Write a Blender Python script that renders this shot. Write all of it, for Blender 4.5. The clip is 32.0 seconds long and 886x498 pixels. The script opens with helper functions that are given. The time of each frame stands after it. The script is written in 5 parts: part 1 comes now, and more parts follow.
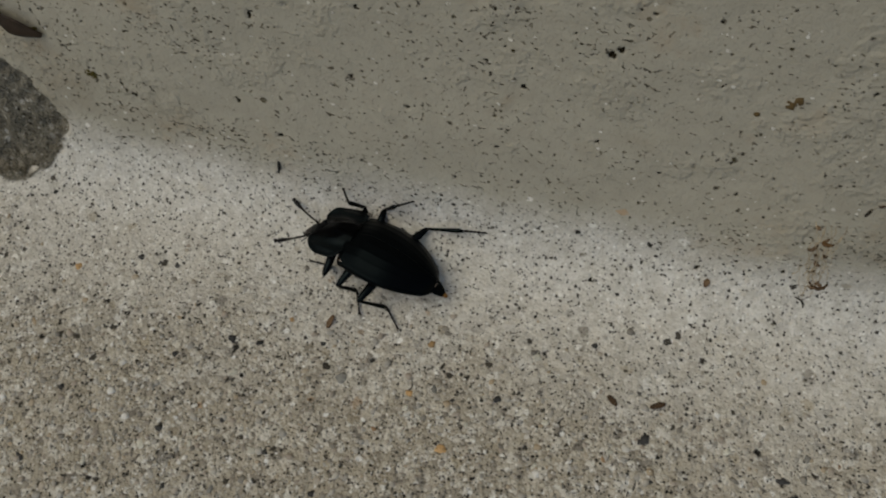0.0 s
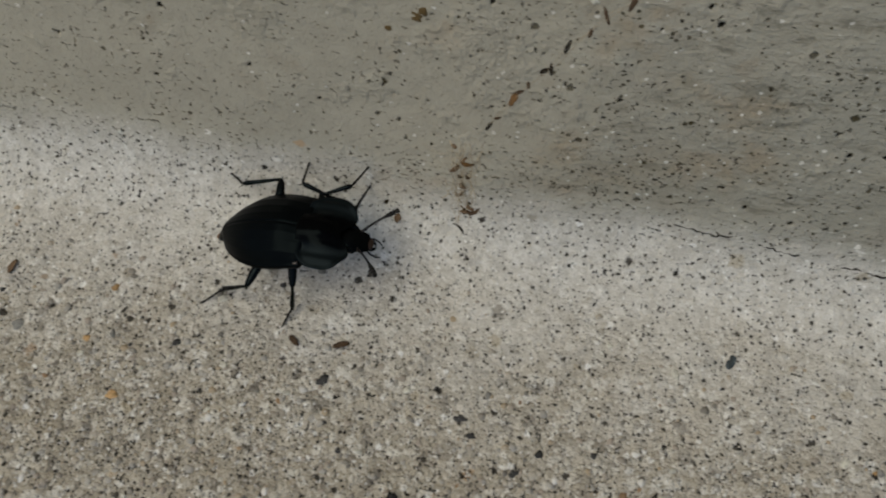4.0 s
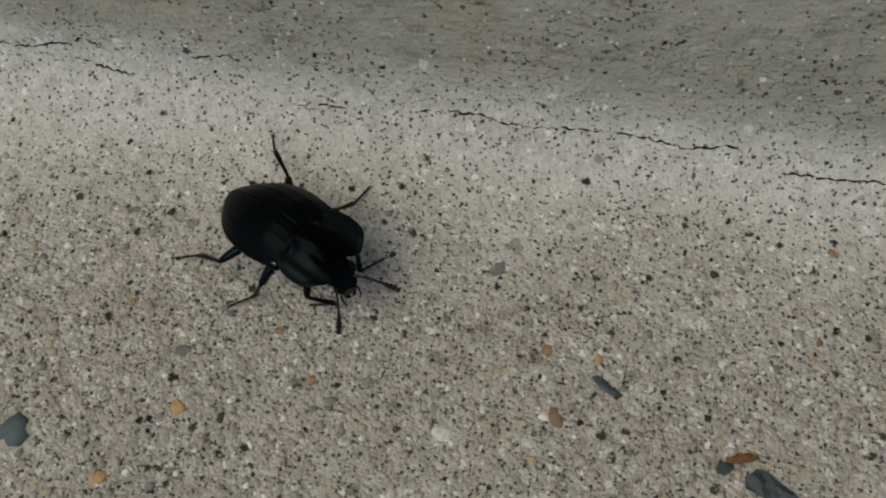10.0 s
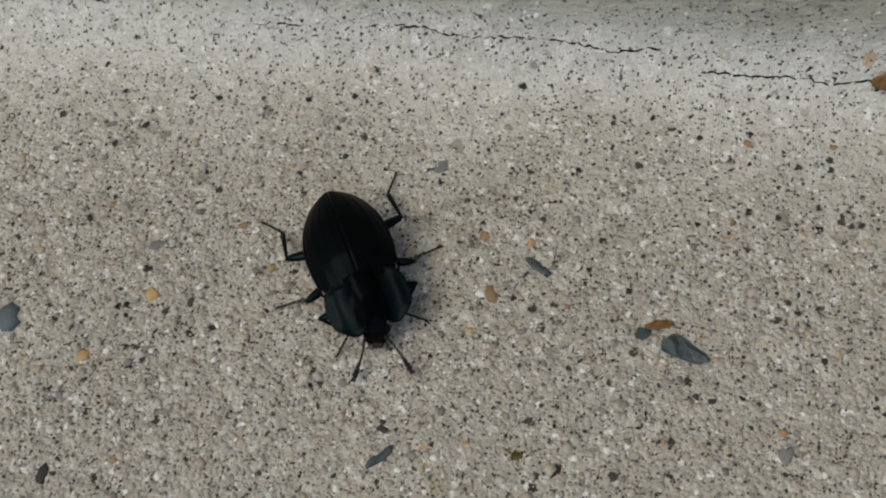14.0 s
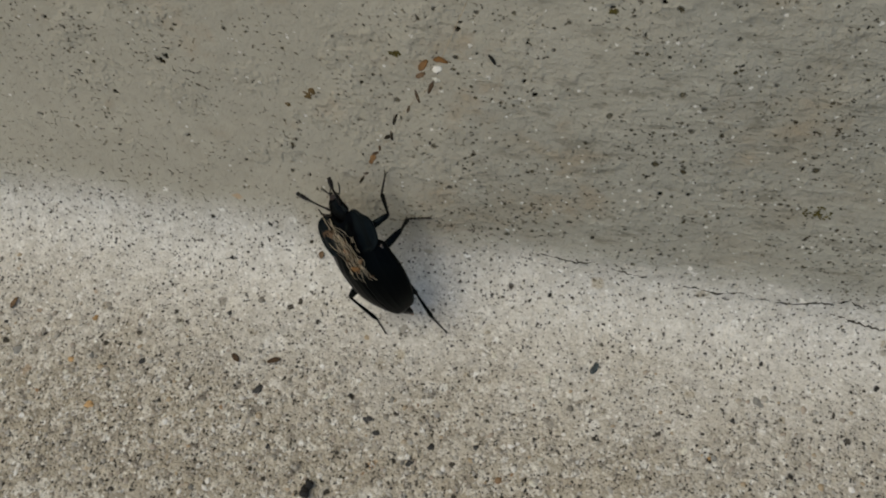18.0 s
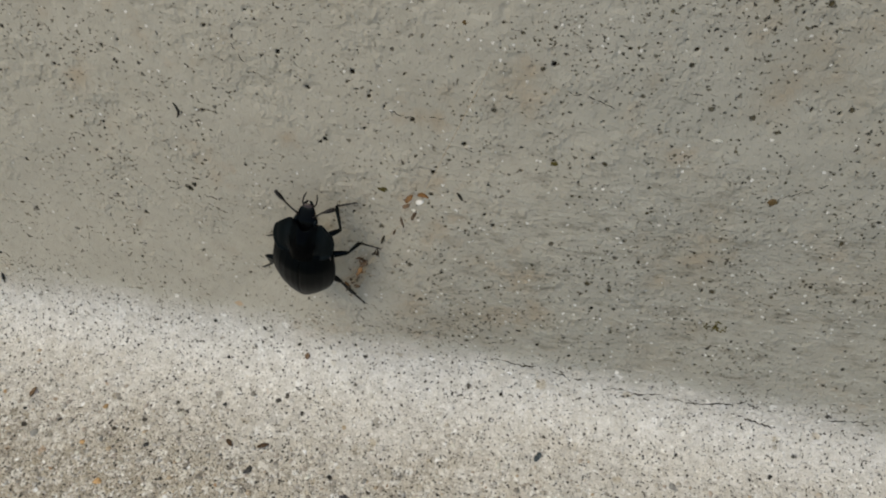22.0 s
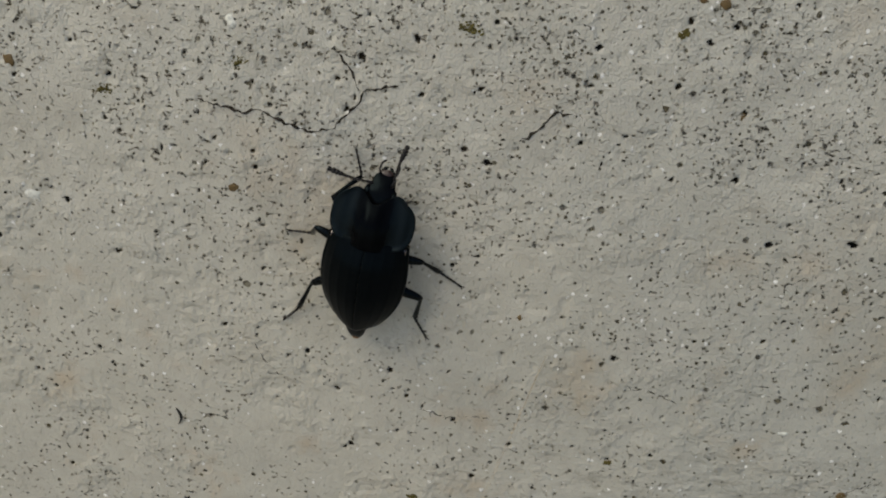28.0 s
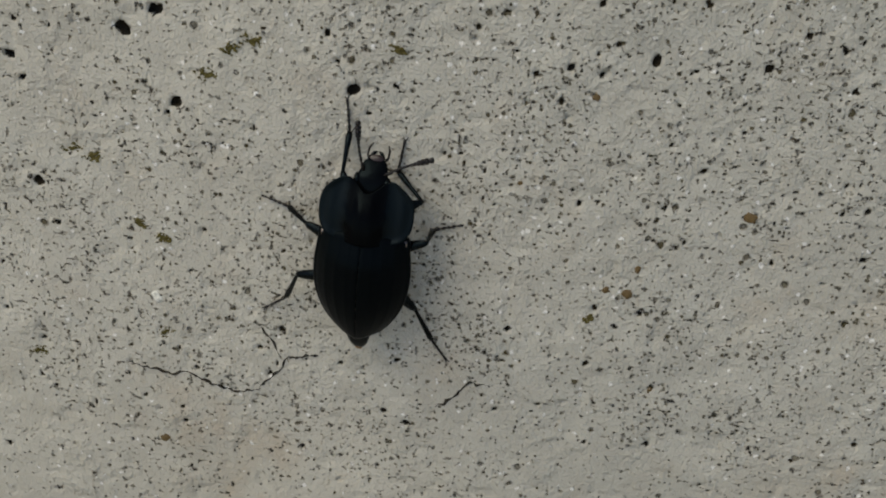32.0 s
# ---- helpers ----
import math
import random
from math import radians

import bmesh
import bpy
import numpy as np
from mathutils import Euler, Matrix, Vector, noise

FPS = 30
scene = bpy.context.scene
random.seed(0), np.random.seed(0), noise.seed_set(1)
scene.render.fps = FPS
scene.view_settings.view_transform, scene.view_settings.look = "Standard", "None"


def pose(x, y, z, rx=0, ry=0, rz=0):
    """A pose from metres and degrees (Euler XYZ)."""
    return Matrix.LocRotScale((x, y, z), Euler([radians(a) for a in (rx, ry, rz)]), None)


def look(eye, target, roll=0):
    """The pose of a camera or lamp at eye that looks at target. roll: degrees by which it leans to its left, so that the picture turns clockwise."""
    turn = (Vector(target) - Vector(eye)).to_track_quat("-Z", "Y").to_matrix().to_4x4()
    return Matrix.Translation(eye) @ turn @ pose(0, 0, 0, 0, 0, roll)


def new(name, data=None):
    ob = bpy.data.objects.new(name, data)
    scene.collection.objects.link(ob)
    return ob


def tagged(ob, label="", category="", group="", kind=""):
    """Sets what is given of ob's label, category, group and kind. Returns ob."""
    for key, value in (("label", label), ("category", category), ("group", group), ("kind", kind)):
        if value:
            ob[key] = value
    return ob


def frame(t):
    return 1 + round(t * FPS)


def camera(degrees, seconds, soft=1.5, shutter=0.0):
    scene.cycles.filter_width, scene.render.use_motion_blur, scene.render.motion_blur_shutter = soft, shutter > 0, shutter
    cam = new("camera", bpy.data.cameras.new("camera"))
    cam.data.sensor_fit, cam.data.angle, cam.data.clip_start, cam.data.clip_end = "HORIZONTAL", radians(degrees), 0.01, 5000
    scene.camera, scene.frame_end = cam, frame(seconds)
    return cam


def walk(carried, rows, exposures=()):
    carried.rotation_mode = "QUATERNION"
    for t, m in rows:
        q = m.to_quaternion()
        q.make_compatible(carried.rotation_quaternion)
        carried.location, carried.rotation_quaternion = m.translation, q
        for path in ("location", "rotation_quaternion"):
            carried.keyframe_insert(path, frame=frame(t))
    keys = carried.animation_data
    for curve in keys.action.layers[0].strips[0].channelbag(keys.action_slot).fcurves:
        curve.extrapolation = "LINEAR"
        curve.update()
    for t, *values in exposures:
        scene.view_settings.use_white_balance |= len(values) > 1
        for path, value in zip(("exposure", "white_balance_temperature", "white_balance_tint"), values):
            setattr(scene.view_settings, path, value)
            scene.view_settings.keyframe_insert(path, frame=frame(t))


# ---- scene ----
# ---- camera ----
cam = camera(50.9, 32.0, soft=2.0, shutter=0.25)


def aim(eye, turn):
    """A camera pose from the eye in metres and yaw, pitch and roll in degrees."""
    yaw, pitch, roll = (radians(a) for a in turn)
    ahead = Vector((-math.sin(yaw) * math.cos(pitch), math.cos(yaw) * math.cos(pitch), math.sin(pitch)))
    return look(eye, Vector(eye) + ahead, math.degrees(roll))


PATH = [
    (0, (0.00773, -0.04369, 0.09639), (22.15, -64.71, -9.14)),
    (0.5, (0.00554, -0.04065, 0.09609), (24.66, -65.58, -11.55)),
    (1, (0.00503, -0.04218, 0.09476), (24.16, -66.15, -11.13)),
    (1.5, (0.00605, -0.04827, 0.09254), (21.73, -65.5, -8.93)),
    (2, (0.01143, -0.04752, 0.09171), (24.62, -65.84, -12.17)),
    (2.5, (0.01668, -0.04301, 0.09226), (26.22, -67.28, -14.35)),
    (4.5, (0.04423, -0.04121, 0.08699), (12.98, -64.50, -1.49)),
    (5, (0.05269, -0.04219, 0.08567), (11.00, -63.83, 0.11)),
    (5.5, (0.06340, -0.04555, 0.08352), (11.29, -62.17, -0.17)),
    (6, (0.07641, -0.04439, 0.08219), (16.27, -63.51, -4.80)),
    (6.5, (0.08454, -0.04358, 0.08219), (14.2, -65.77, -3.61)),
    (7, (0.09405, -0.04648, 0.0799), (12.16, -64.85, -1.77)),
    (7.5, (0.10326, -0.04534, 0.07932), (10.5, -64.75, -0.47)),
    (8, (0.11014, -0.04003, 0.08111), (11.5, -65.84, -1.64)),
    (8.5, (0.11431, -0.04141, 0.08051), (10.63, -63.57, -0.94)),
    (9, (0.11806, -0.04366, 0.08011), (10.63, -63.64, -1.18)),
    (9.5, (0.12373, -0.04605, 0.07895), (13.57, -64.11, -3.94)),
    (10, (0.12776, -0.04833, 0.07806), (13.95, -64.54, -4.69)),
    (10.5, (0.13194, -0.04967, 0.07749), (14.86, -65.03, -6.02)),
    (11, (0.13532, -0.05193, 0.07655), (15.26, -64.93, -6.68)),
    (11.5, (0.13753, -0.0535, 0.07595), (15.71, -65.31, -7.46)),
    (12, (0.13932, -0.05498, 0.07567), (16.88, -64.84, -8.59)),
    (12.5, (0.14086, -0.05589, 0.07565), (18.21, -64.22, -9.78)),
    (13, (0.13993, -0.05617, 0.07699), (16.61, -64.66, -8.41)),
    (13.5, (0.13862, -0.057, 0.0792), (16.28, -64.72, -8.1)),
    (15.5, (0.11319, -0.06395, 0.08986), (24.97, -70.41, -16.01)),
    (16, (0.09599, -0.06849, 0.09117), (20.59, -68.73, -11.05)),
    (16.3, (0.086, -0.06963, 0.0909), (19.63, -66.32, -9.63)),
    (16.5, (0.07977, -0.0691, 0.09116), (19.99, -64.69, -9.53)),
    (17, (0.06701, -0.06152, 0.09567), (22.07, -62.2, -10.9)),
    (17.5, (0.05885, -0.04855, 0.10252), (24.75, -63.04, -13.9)),
    (17.6, (0.05615, -0.04607, 0.10386), (23.54, -64.03, -13.24)),
    (18, (0.05616, -0.04661, 0.10437), (23.65, -62.14, -12.71)),
    (18.5, (0.05624, -0.04542, 0.10636), (22.53, -61.91, -11.49)),
    (19, (0.05624, -0.04524, 0.10899), (21.22, -61.83, -10.26)),
    (19.5, (0.0572, -0.04671, 0.11199), (20.89, -61.18, -9.75)),
    (20, (0.05831, -0.0476, 0.11507), (20.85, -60.81, -9.52)),
    (20.5, (0.059, -0.04946, 0.11822), (20.17, -60.16, -8.79)),
    (21, (0.05862, -0.05349, 0.12092), (17.9, -58.72, -6.65)),
    (21.5, (0.05856, -0.05771, 0.12232), (16.34, -56.67, -5.05)),
    (22, (0.05805, -0.06118, 0.12148), (15.42, -54.05, -3.98)),
    (22.5, (0.05589, -0.06428, 0.11835), (14.13, -50.72, -2.8)),
    (23, (0.05146, -0.06731, 0.11258), (12.08, -46.26, -1.38)),
    (23.5, (0.04748, -0.06818, 0.10747), (11.15, -43.17, -0.98)),
    (24, (0.0437, -0.07088, 0.10254), (9.59, -40.35, -0.7)),
    (24.5, (0.03986, -0.07446, 0.09866), (7.32, -38.18, 0.06)),
    (26.5, (0.03637, -0.06273, 0.11165), (4.18, -39.12, 2.24)),
    (27, (0.03682, -0.0598, 0.11427), (4.02, -38.93, 2.57)),
    (27.5, (0.03743, -0.05726, 0.11656), (3.91, -38.72, 2.71)),
    (28, (0.03814, -0.0553, 0.11864), (3.78, -38.36, 2.81)),
    (28.5, (0.03941, -0.05319, 0.12113), (4.1, -38.43, 2.57)),
    (29, (0.04118, -0.05115, 0.12367), (4.8, -38.54, 2.1)),
    (29.5, (0.04283, -0.04886, 0.12635), (5.46, -38.77, 1.51)),
    (30, (0.04397, -0.04726, 0.12858), (5.91, -38.47, 1.16)),
    (30.5, (0.04478, -0.04538, 0.13107), (6.39, -38.5, 0.75)),
    (31, (0.0449, -0.04405, 0.1334), (6.2, -38.4, 0.73)),
    (31.5, (0.0453, -0.04316, 0.13649), (5.78, -38.26, 1.28)),
    (32, (0.04579, -0.04232, 0.1395), (5.5, -37.83, 1.79)),
]
EXPOSURES = [(0, -0.2, 6800, 8), (2, 0.02, 6600, 9), (6, 0.02, 6720, 8), (9, -0.04, 6650, 7), (12, 0.18, 6450, 9), (13, 0.2, 6450, 9), (16, 0.54, 6400, 8), (18, 0.19, 6780, 9), (19, 0.18, 6820, 9), (22, 0.55, 6650, 10), (24, 0.72, 6520, 9), (28, 0.65, 6500, 10), (32, 0.6, 6450, 10)]
walk(cam, [(t, aim(eye, turn)) for t, eye, turn in PATH], EXPOSURES)

# ---- light: a bright overcast sky, a little stronger from one side ----
world = bpy.data.worlds.new("sky")
scene.world = world
world.use_nodes = True
sky = world.node_tree.nodes.new("ShaderNodeTexSky")
sky.sky_type, sky.sun_disc, sky.sun_elevation, sky.sun_rotation = "NISHITA", False, radians(50), radians(215)
background = world.node_tree.nodes["Background"]
background.inputs["Strength"].default_value = 0.09
world.node_tree.links.new(sky.outputs["Color"], background.inputs["Color"])
sun = new("sun", bpy.data.lights.new("sun", "SUN"))
sun.data.energy, sun.data.angle, sun.data.color = 1.5, radians(44), (1.0, 0.92, 0.74)
sun.matrix_basis = look((-0.45, -0.25, 1.0), (0, 0, 0))

# ---- the lie of the place: a floor, a coved joint and a face that leans back ----
LEAN = radians(13.4)      # of the face, off the vertical
COVE = 0.5 * 0.0155       # radius of the joint
COVE_Y = -COVE * math.tan((math.pi / 2 - LEAN) / 2)
ARC = COVE * (math.pi / 2 - LEAN)
MM = 0.001


def section(s):
    """A point and the normal of the section: s runs along the floor (below 0), round the joint, and up the face."""
    s = np.asarray(s, float)
    a = np.clip(s, 0, ARC) / COVE
    y = COVE_Y + COVE * np.sin(a) + np.minimum(s, 0) + np.maximum(s - ARC, 0) * math.sin(LEAN)
    z = COVE - COVE * np.cos(a) + np.maximum(s - ARC, 0) * math.cos(LEAN)
    return y, z, -np.sin(a), np.cos(a)


def along(y, z):
    """The place s on the section that lies nearest to (y, z)."""
    a = math.atan2(y - COVE_Y, COVE - z)
    if z < COVE and y < COVE_Y:
        return y - COVE_Y
    if 0 <= a <= math.pi / 2 - LEAN:
        return a * COVE
    fy, fz = COVE_Y + COVE * math.cos(LEAN), COVE - COVE * math.sin(LEAN)
    return ARC + (y - fy) * math.sin(LEAN) + (z - fz) * math.cos(LEAN)


def spot(x, s, lift=0.0):
    """A place on the surface, and the turn of a thing that lies flat on it with z outwards."""
    y, z, ny, nz = (float(v) for v in section(s))
    m = Matrix(((1, 0, 0), (0, nz, ny), (0, -ny, nz))).to_4x4()
    return Matrix.Translation((x, y + ny * lift, z + nz * lift)) @ m


# ---- materials ----
class Nodes:
    """A short way to write a node tree."""

    def __init__(self, name):
        self.mat = bpy.data.materials.new(name)
        self.mat.use_nodes = True
        self.tree = self.mat.node_tree
        self.bsdf = self.tree.nodes["Principled BSDF"]

    def add(self, kind, settings=None, **inputs):
        node = self.tree.nodes.new("ShaderNode" + kind)
        settings = settings or {}
        if "operation" in settings:
            node.operation = settings["operation"]
        if "interpolation_type" in settings:
            node.interpolation_type = settings["interpolation_type"]
        for key, value in inputs.items():
            self.plug(node, key.replace("_", " "), value)
        return node

    def plug(self, node, key, value):
        sockets = [i for i in node.inputs if i.name == key and i.enabled] or [node.inputs[int(key)]]
        if isinstance(value, bpy.types.NodeSocket):
            self.tree.links.new(value, sockets[0])
        else:
            sockets[0].default_value = value

    def math(self, op, a, b=0.5, c=None):
        node = self.tree.nodes.new("ShaderNodeMath")
        node.operation = op
        for n, v in enumerate((a, b) if c is None else (a, b, c)):
            self.plug(node, str(n), v) if not isinstance(v, bpy.types.NodeSocket) else self.tree.links.new(v, node.inputs[n])
        return node.outputs[0]

    def ramp(self, value, *stops):
        node = self.tree.nodes.new("ShaderNodeValToRGB")
        node.color_ramp.elements.remove(node.color_ramp.elements[1])
        for n, (at, colour) in enumerate(stops):
            e = node.color_ramp.elements[0] if n == 0 else node.color_ramp.elements.new(at)
            e.position, e.color = at, (*colour, 1) if len(colour) == 3 else colour
        self.tree.links.new(value, node.inputs[0])
        return node.outputs[0]

    def mix(self, factor, a, b, blend="MIX"):
        node = self.tree.nodes.new("ShaderNodeMix")
        node.data_type, node.blend_type = "RGBA", blend
        for key, v in ((0, factor), (6, a), (7, b)):
            if isinstance(v, bpy.types.NodeSocket):
                self.tree.links.new(v, node.inputs[key])
            else:
                node.inputs[key].default_value = v if key == 0 else (*v, 1)
        return node.outputs[2]

    def noise(self, vector, scale, detail=3.0, rough=0.55, out="Fac"):
        node = self.add("TexNoise", Vector=vector, Scale=scale, Detail=detail, Roughness=rough)
        return node.outputs[out]

    def cells(self, vector, scale, out="Distance", rand=1.0):
        node = self.add("TexVoronoi", Vector=vector, Scale=scale, Randomness=rand)
        return node.outputs[out]

    def place(self):
        return self.add("NewGeometry").outputs["Position"]

    def relief(self, height, strength=0.5, distance=0.0001):
        node = self.add("Bump", Height=height, Strength=strength, Distance=distance)
        self.tree.links.new(node.outputs["Normal"], self.bsdf.inputs["Normal"])

    def done(self, colour, rough=0.9, metal=0.0, spec=0.5):
        for key, v in (("Base Color", colour), ("Roughness", rough), ("Metallic", metal), ("Specular IOR Level", spec)):
            if isinstance(v, bpy.types.NodeSocket):
                self.tree.links.new(v, self.bsdf.inputs[key])
            else:
                self.bsdf.inputs[key].default_value = (*v, 1) if isinstance(v, tuple) else v
        return self.mat


def warped(n, place, size, amount):
    """Places shaken by noise, so that round cells turn into uneven grains."""
    wob = n.add("VectorMath", {"operation": "SCALE"})
    n.tree.links.new(n.noise(place, 1.1 / size, 3, 0.6, "Color"), wob.inputs[0])
    wob.inputs["Scale"].default_value = size * amount
    out = n.add("VectorMath", {"operation": "ADD"})
    n.tree.links.new(place, out.inputs[0])
    n.tree.links.new(wob.outputs[0], out.inputs[1])
    return out.outputs[0]


def speck_layer(n, place, base, size, share, colours, edge=0.28, mask=None, wild=2.2, cover=1.0):
    """Uneven grains or pits of about that size, of which a share show, each in one of the colours."""
    vor = n.add("TexVoronoi", Vector=warped(n, place, size, wild), Scale=0.5 / size)
    pick = n.add("SeparateColor", Color=vor.outputs["Color"])
    shown = n.math("LESS_THAN", pick.outputs[0], share if mask is None else n.math("MULTIPLY", mask, share))
    radius = n.math("MULTIPLY_ADD", pick.outputs[1], edge * 1.1, edge * 0.4)
    inside = n.add("MapRange", {"interpolation_type": "SMOOTHSTEP"}, Value=n.math("SUBTRACT", radius, vor.outputs["Distance"]))
    inside.inputs[1].default_value, inside.inputs[2].default_value = -0.06, 0.10
    fac = n.math("MULTIPLY", inside.outputs[0], shown)
    return n.mix(n.math("MULTIPLY", fac, cover), base, n.ramp(pick.outputs[2], *colours)), fac


def pore_layer(n, place, base, size, share, colours, edge, mask):
    """Round pores with sloping rims: their floors painted black for shade and grime, and how deep they are."""
    vor = n.add("TexVoronoi", Vector=warped(n, place, size, 1.3), Scale=0.5 / size)
    pick = n.add("SeparateColor", Color=vor.outputs["Color"])
    shown = n.math("LESS_THAN", pick.outputs[0], n.math("MULTIPLY", mask, share))
    inward = n.math("SUBTRACT", n.math("MULTIPLY_ADD", pick.outputs[1], edge * 1.1, edge * 0.4), vor.outputs["Distance"])
    floor_part = n.math("MULTIPLY", between(n, inward, 0.0, 0.06), shown)
    deep = n.math("MULTIPLY", between(n, inward, -0.14, 0.12), shown)
    return n.mix(n.math("MULTIPLY", floor_part, n.math("MULTIPLY_ADD", pick.outputs[2], 0.32, 0.66)), base, n.ramp(pick.outputs[1], *colours)), deep


def packed(n, place, size, colours):
    """Sand grains side by side, and the height of each over its neighbours."""
    vor = n.add("TexVoronoi", Vector=warped(n, place, size, 1.1), Scale=1.0 / size)
    pick = n.add("SeparateColor", Color=vor.outputs["Color"])
    dome = n.math("SUBTRACT", n.math("MULTIPLY_ADD", pick.outputs[1], 0.6, 0.7), vor.outputs["Distance"])
    return n.ramp(pick.outputs[0], *colours), dome


def between(n, value, low, high):
    node = n.add("MapRange", {"interpolation_type": "SMOOTHSTEP"}, Value=value)
    node.inputs[1].default_value, node.inputs[2].default_value = low, high
    return node.outputs[0]


PATCH = (-0.0650, 0.0124, 0.0094)   # a broken-out place in the skim: x, s, radius


def concrete():
    n = Nodes("concrete")
    p = n.place()
    xyz = n.add("SeparateXYZ", Vector=p)
    x, y, z = xyz.outputs[0], xyz.outputs[1], xyz.outputs[2]
    blot = n.math("SUBTRACT", n.noise(p, 85, 4, 0.6), 0.5)
    # the skim of cement: none out on the floor, whole at the joint and up the face
    sandy = n.math("MULTIPLY", between(n, n.math("ADD", x, n.math("MULTIPLY", blot, 0.06)), 0.065, 0.115), -0.006)
    skim = between(n, n.math("ADD", n.math("ADD", y, sandy), n.math("MULTIPLY", blot, 0.030)), -0.0260, -0.0020)
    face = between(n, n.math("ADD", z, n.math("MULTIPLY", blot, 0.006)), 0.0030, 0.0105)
    skim = n.math("MULTIPLY", skim, n.math("MULTIPLY_ADD", face, 0.2, 0.8))
    bare = n.math("SUBTRACT", 1.0, skim)
    hole = n.add("VectorMath", {"operation": "DISTANCE"})
    n.tree.links.new(p, hole.inputs[0])
    py, pz, _, _ = section(PATCH[1])
    hole.inputs[1].default_value = (PATCH[0], float(py), float(pz))
    broken = between(n, n.math("ADD", hole.outputs["Value"], n.math("MULTIPLY", n.math("SUBTRACT", n.noise(p, 420, 3), 0.5), 0.0022)), PATCH[2] + 0.0002, PATCH[2] - 0.0003)
    # sand
    tones = ((0.0, (0.09, 0.082, 0.070)), (0.06, (0.23, 0.205, 0.165)), (0.22, (0.36, 0.325, 0.255)), (0.54, (0.44, 0.395, 0.310)), (0.76, (0.55, 0.51, 0.425)), (0.90, (0.72, 0.70, 0.63)))
    fine, dome = packed(n, p, 0.00042, tones)
    coarse, dome2 = packed(n, p, 0.00100, tones)
    sand = n.mix(between(n, n.noise(p, 700, 2), 0.42, 0.52), fine, coarse)
    sand = n.mix(1.0, sand, n.ramp(n.noise(p, 330, 4, 0.7), (0.32, (0.88, 0.87, 0.85)), (0.68, (1.0, 1.0, 1.0))), "MULTIPLY")
    sand = n.mix(1.0, sand, (1.22, 1.22, 1.22), "MULTIPLY")
    sand = n.mix(n.math("MULTIPLY", between(n, x, 0.055, 0.10), 0.5), sand, (0.49, 0.462, 0.412))
    sand = n.mix(0.38, sand, n.mix(n.noise(p, 55, 3), (0.36, 0.315, 0.245), (0.46, 0.412, 0.335)))
    # cement: pale round the joint, darker up the face and towards its right
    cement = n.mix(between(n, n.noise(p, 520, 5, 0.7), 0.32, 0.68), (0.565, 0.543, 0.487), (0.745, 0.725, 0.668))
    cement = n.mix(n.math("MULTIPLY", between(n, n.noise(p, 1900, 3, 0.6), 0.5, 0.62), 0.30), cement, (0.40, 0.375, 0.315))
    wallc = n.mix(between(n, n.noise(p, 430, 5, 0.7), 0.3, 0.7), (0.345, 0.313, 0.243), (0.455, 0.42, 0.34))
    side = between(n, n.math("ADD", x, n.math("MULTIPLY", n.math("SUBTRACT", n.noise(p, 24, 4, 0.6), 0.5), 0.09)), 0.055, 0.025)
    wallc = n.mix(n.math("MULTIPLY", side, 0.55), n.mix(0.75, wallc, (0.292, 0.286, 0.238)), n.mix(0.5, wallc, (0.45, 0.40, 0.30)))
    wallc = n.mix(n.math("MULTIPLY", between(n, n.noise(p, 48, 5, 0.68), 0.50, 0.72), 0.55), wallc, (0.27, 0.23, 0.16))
    wallc = n.mix(n.math("MULTIPLY", between(n, n.noise(p, 95, 4, 0.7), 0.56, 0.74), 0.35), wallc, (0.36, 0.24, 0.12))
    drawn = n.add("Mapping", Vector=p)
    drawn.inputs["Scale"].default_value = (0.38, 1, 1)
    weather = n.math("MULTIPLY", between(n, n.math("ADD", x, n.math("MULTIPLY", blot, 0.10)), 0.020, 0.060), between(n, n.math("ADD", z, n.math("MULTIPLY", blot, 0.03)), 0.050, 0.032))
    grain_line = n.noise(drawn.outputs[0], 620, 5, 0.72)
    wallc = n.mix(n.math("MULTIPLY", n.math("MULTIPLY", between(n, grain_line, 0.54, 0.66), weather), 0.6), wallc, (0.43, 0.41, 0.345))
    wallc = n.mix(n.math("MULTIPLY", n.math("MULTIPLY", between(n, grain_line, 0.46, 0.34), weather), 0.75), wallc, (0.155, 0.145, 0.108))
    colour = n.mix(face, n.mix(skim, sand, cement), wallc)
    colour = n.mix(broken, colour, n.mix(0.65, fine, (0.085, 0.078, 0.058)))
    loose = n.math("MAXIMUM", bare, broken)
    pale = ((0.0, (0.70, 0.67, 0.59)), (0.4, (0.58, 0.53, 0.43)), (0.72, (0.86, 0.85, 0.80)))
    mixed = ((0.0, (0.36, 0.30, 0.20)), (0.25, (0.15, 0.14, 0.125)), (0.45, (0.47, 0.40, 0.28)), (0.75, (0.28, 0.265, 0.235)), (0.92, (0.46, 0.28, 0.13)))
    dark = ((0.0, (0.012, 0.011, 0.010)), (0.45, (0.07, 0.063, 0.052)), (0.8, (0.008, 0.008, 0.008)))
    patchy = between(n, n.noise(p, 110, 4, 0.65), 0.40, 0.62)
    low = n.math("MULTIPLY", n.math("SUBTRACT", 1.0, face), n.math("MULTIPLY_ADD", bare, 0.45, 0.55))
    foot = between(n, z, 0.020, 0.008)
    upper = n.math("MULTIPLY", face, n.math("MULTIPLY_ADD", between(n, n.math("ADD", z, n.math("MULTIPLY", blot, 0.04)), 0.045, 0.085), 0.80, 0.20))
    spotted = n.math("MULTIPLY", face, n.math("MAXIMUM", n.math("MULTIPLY_ADD", foot, 0.35, 0.40), upper))
    streak = n.add("Mapping", Vector=p)
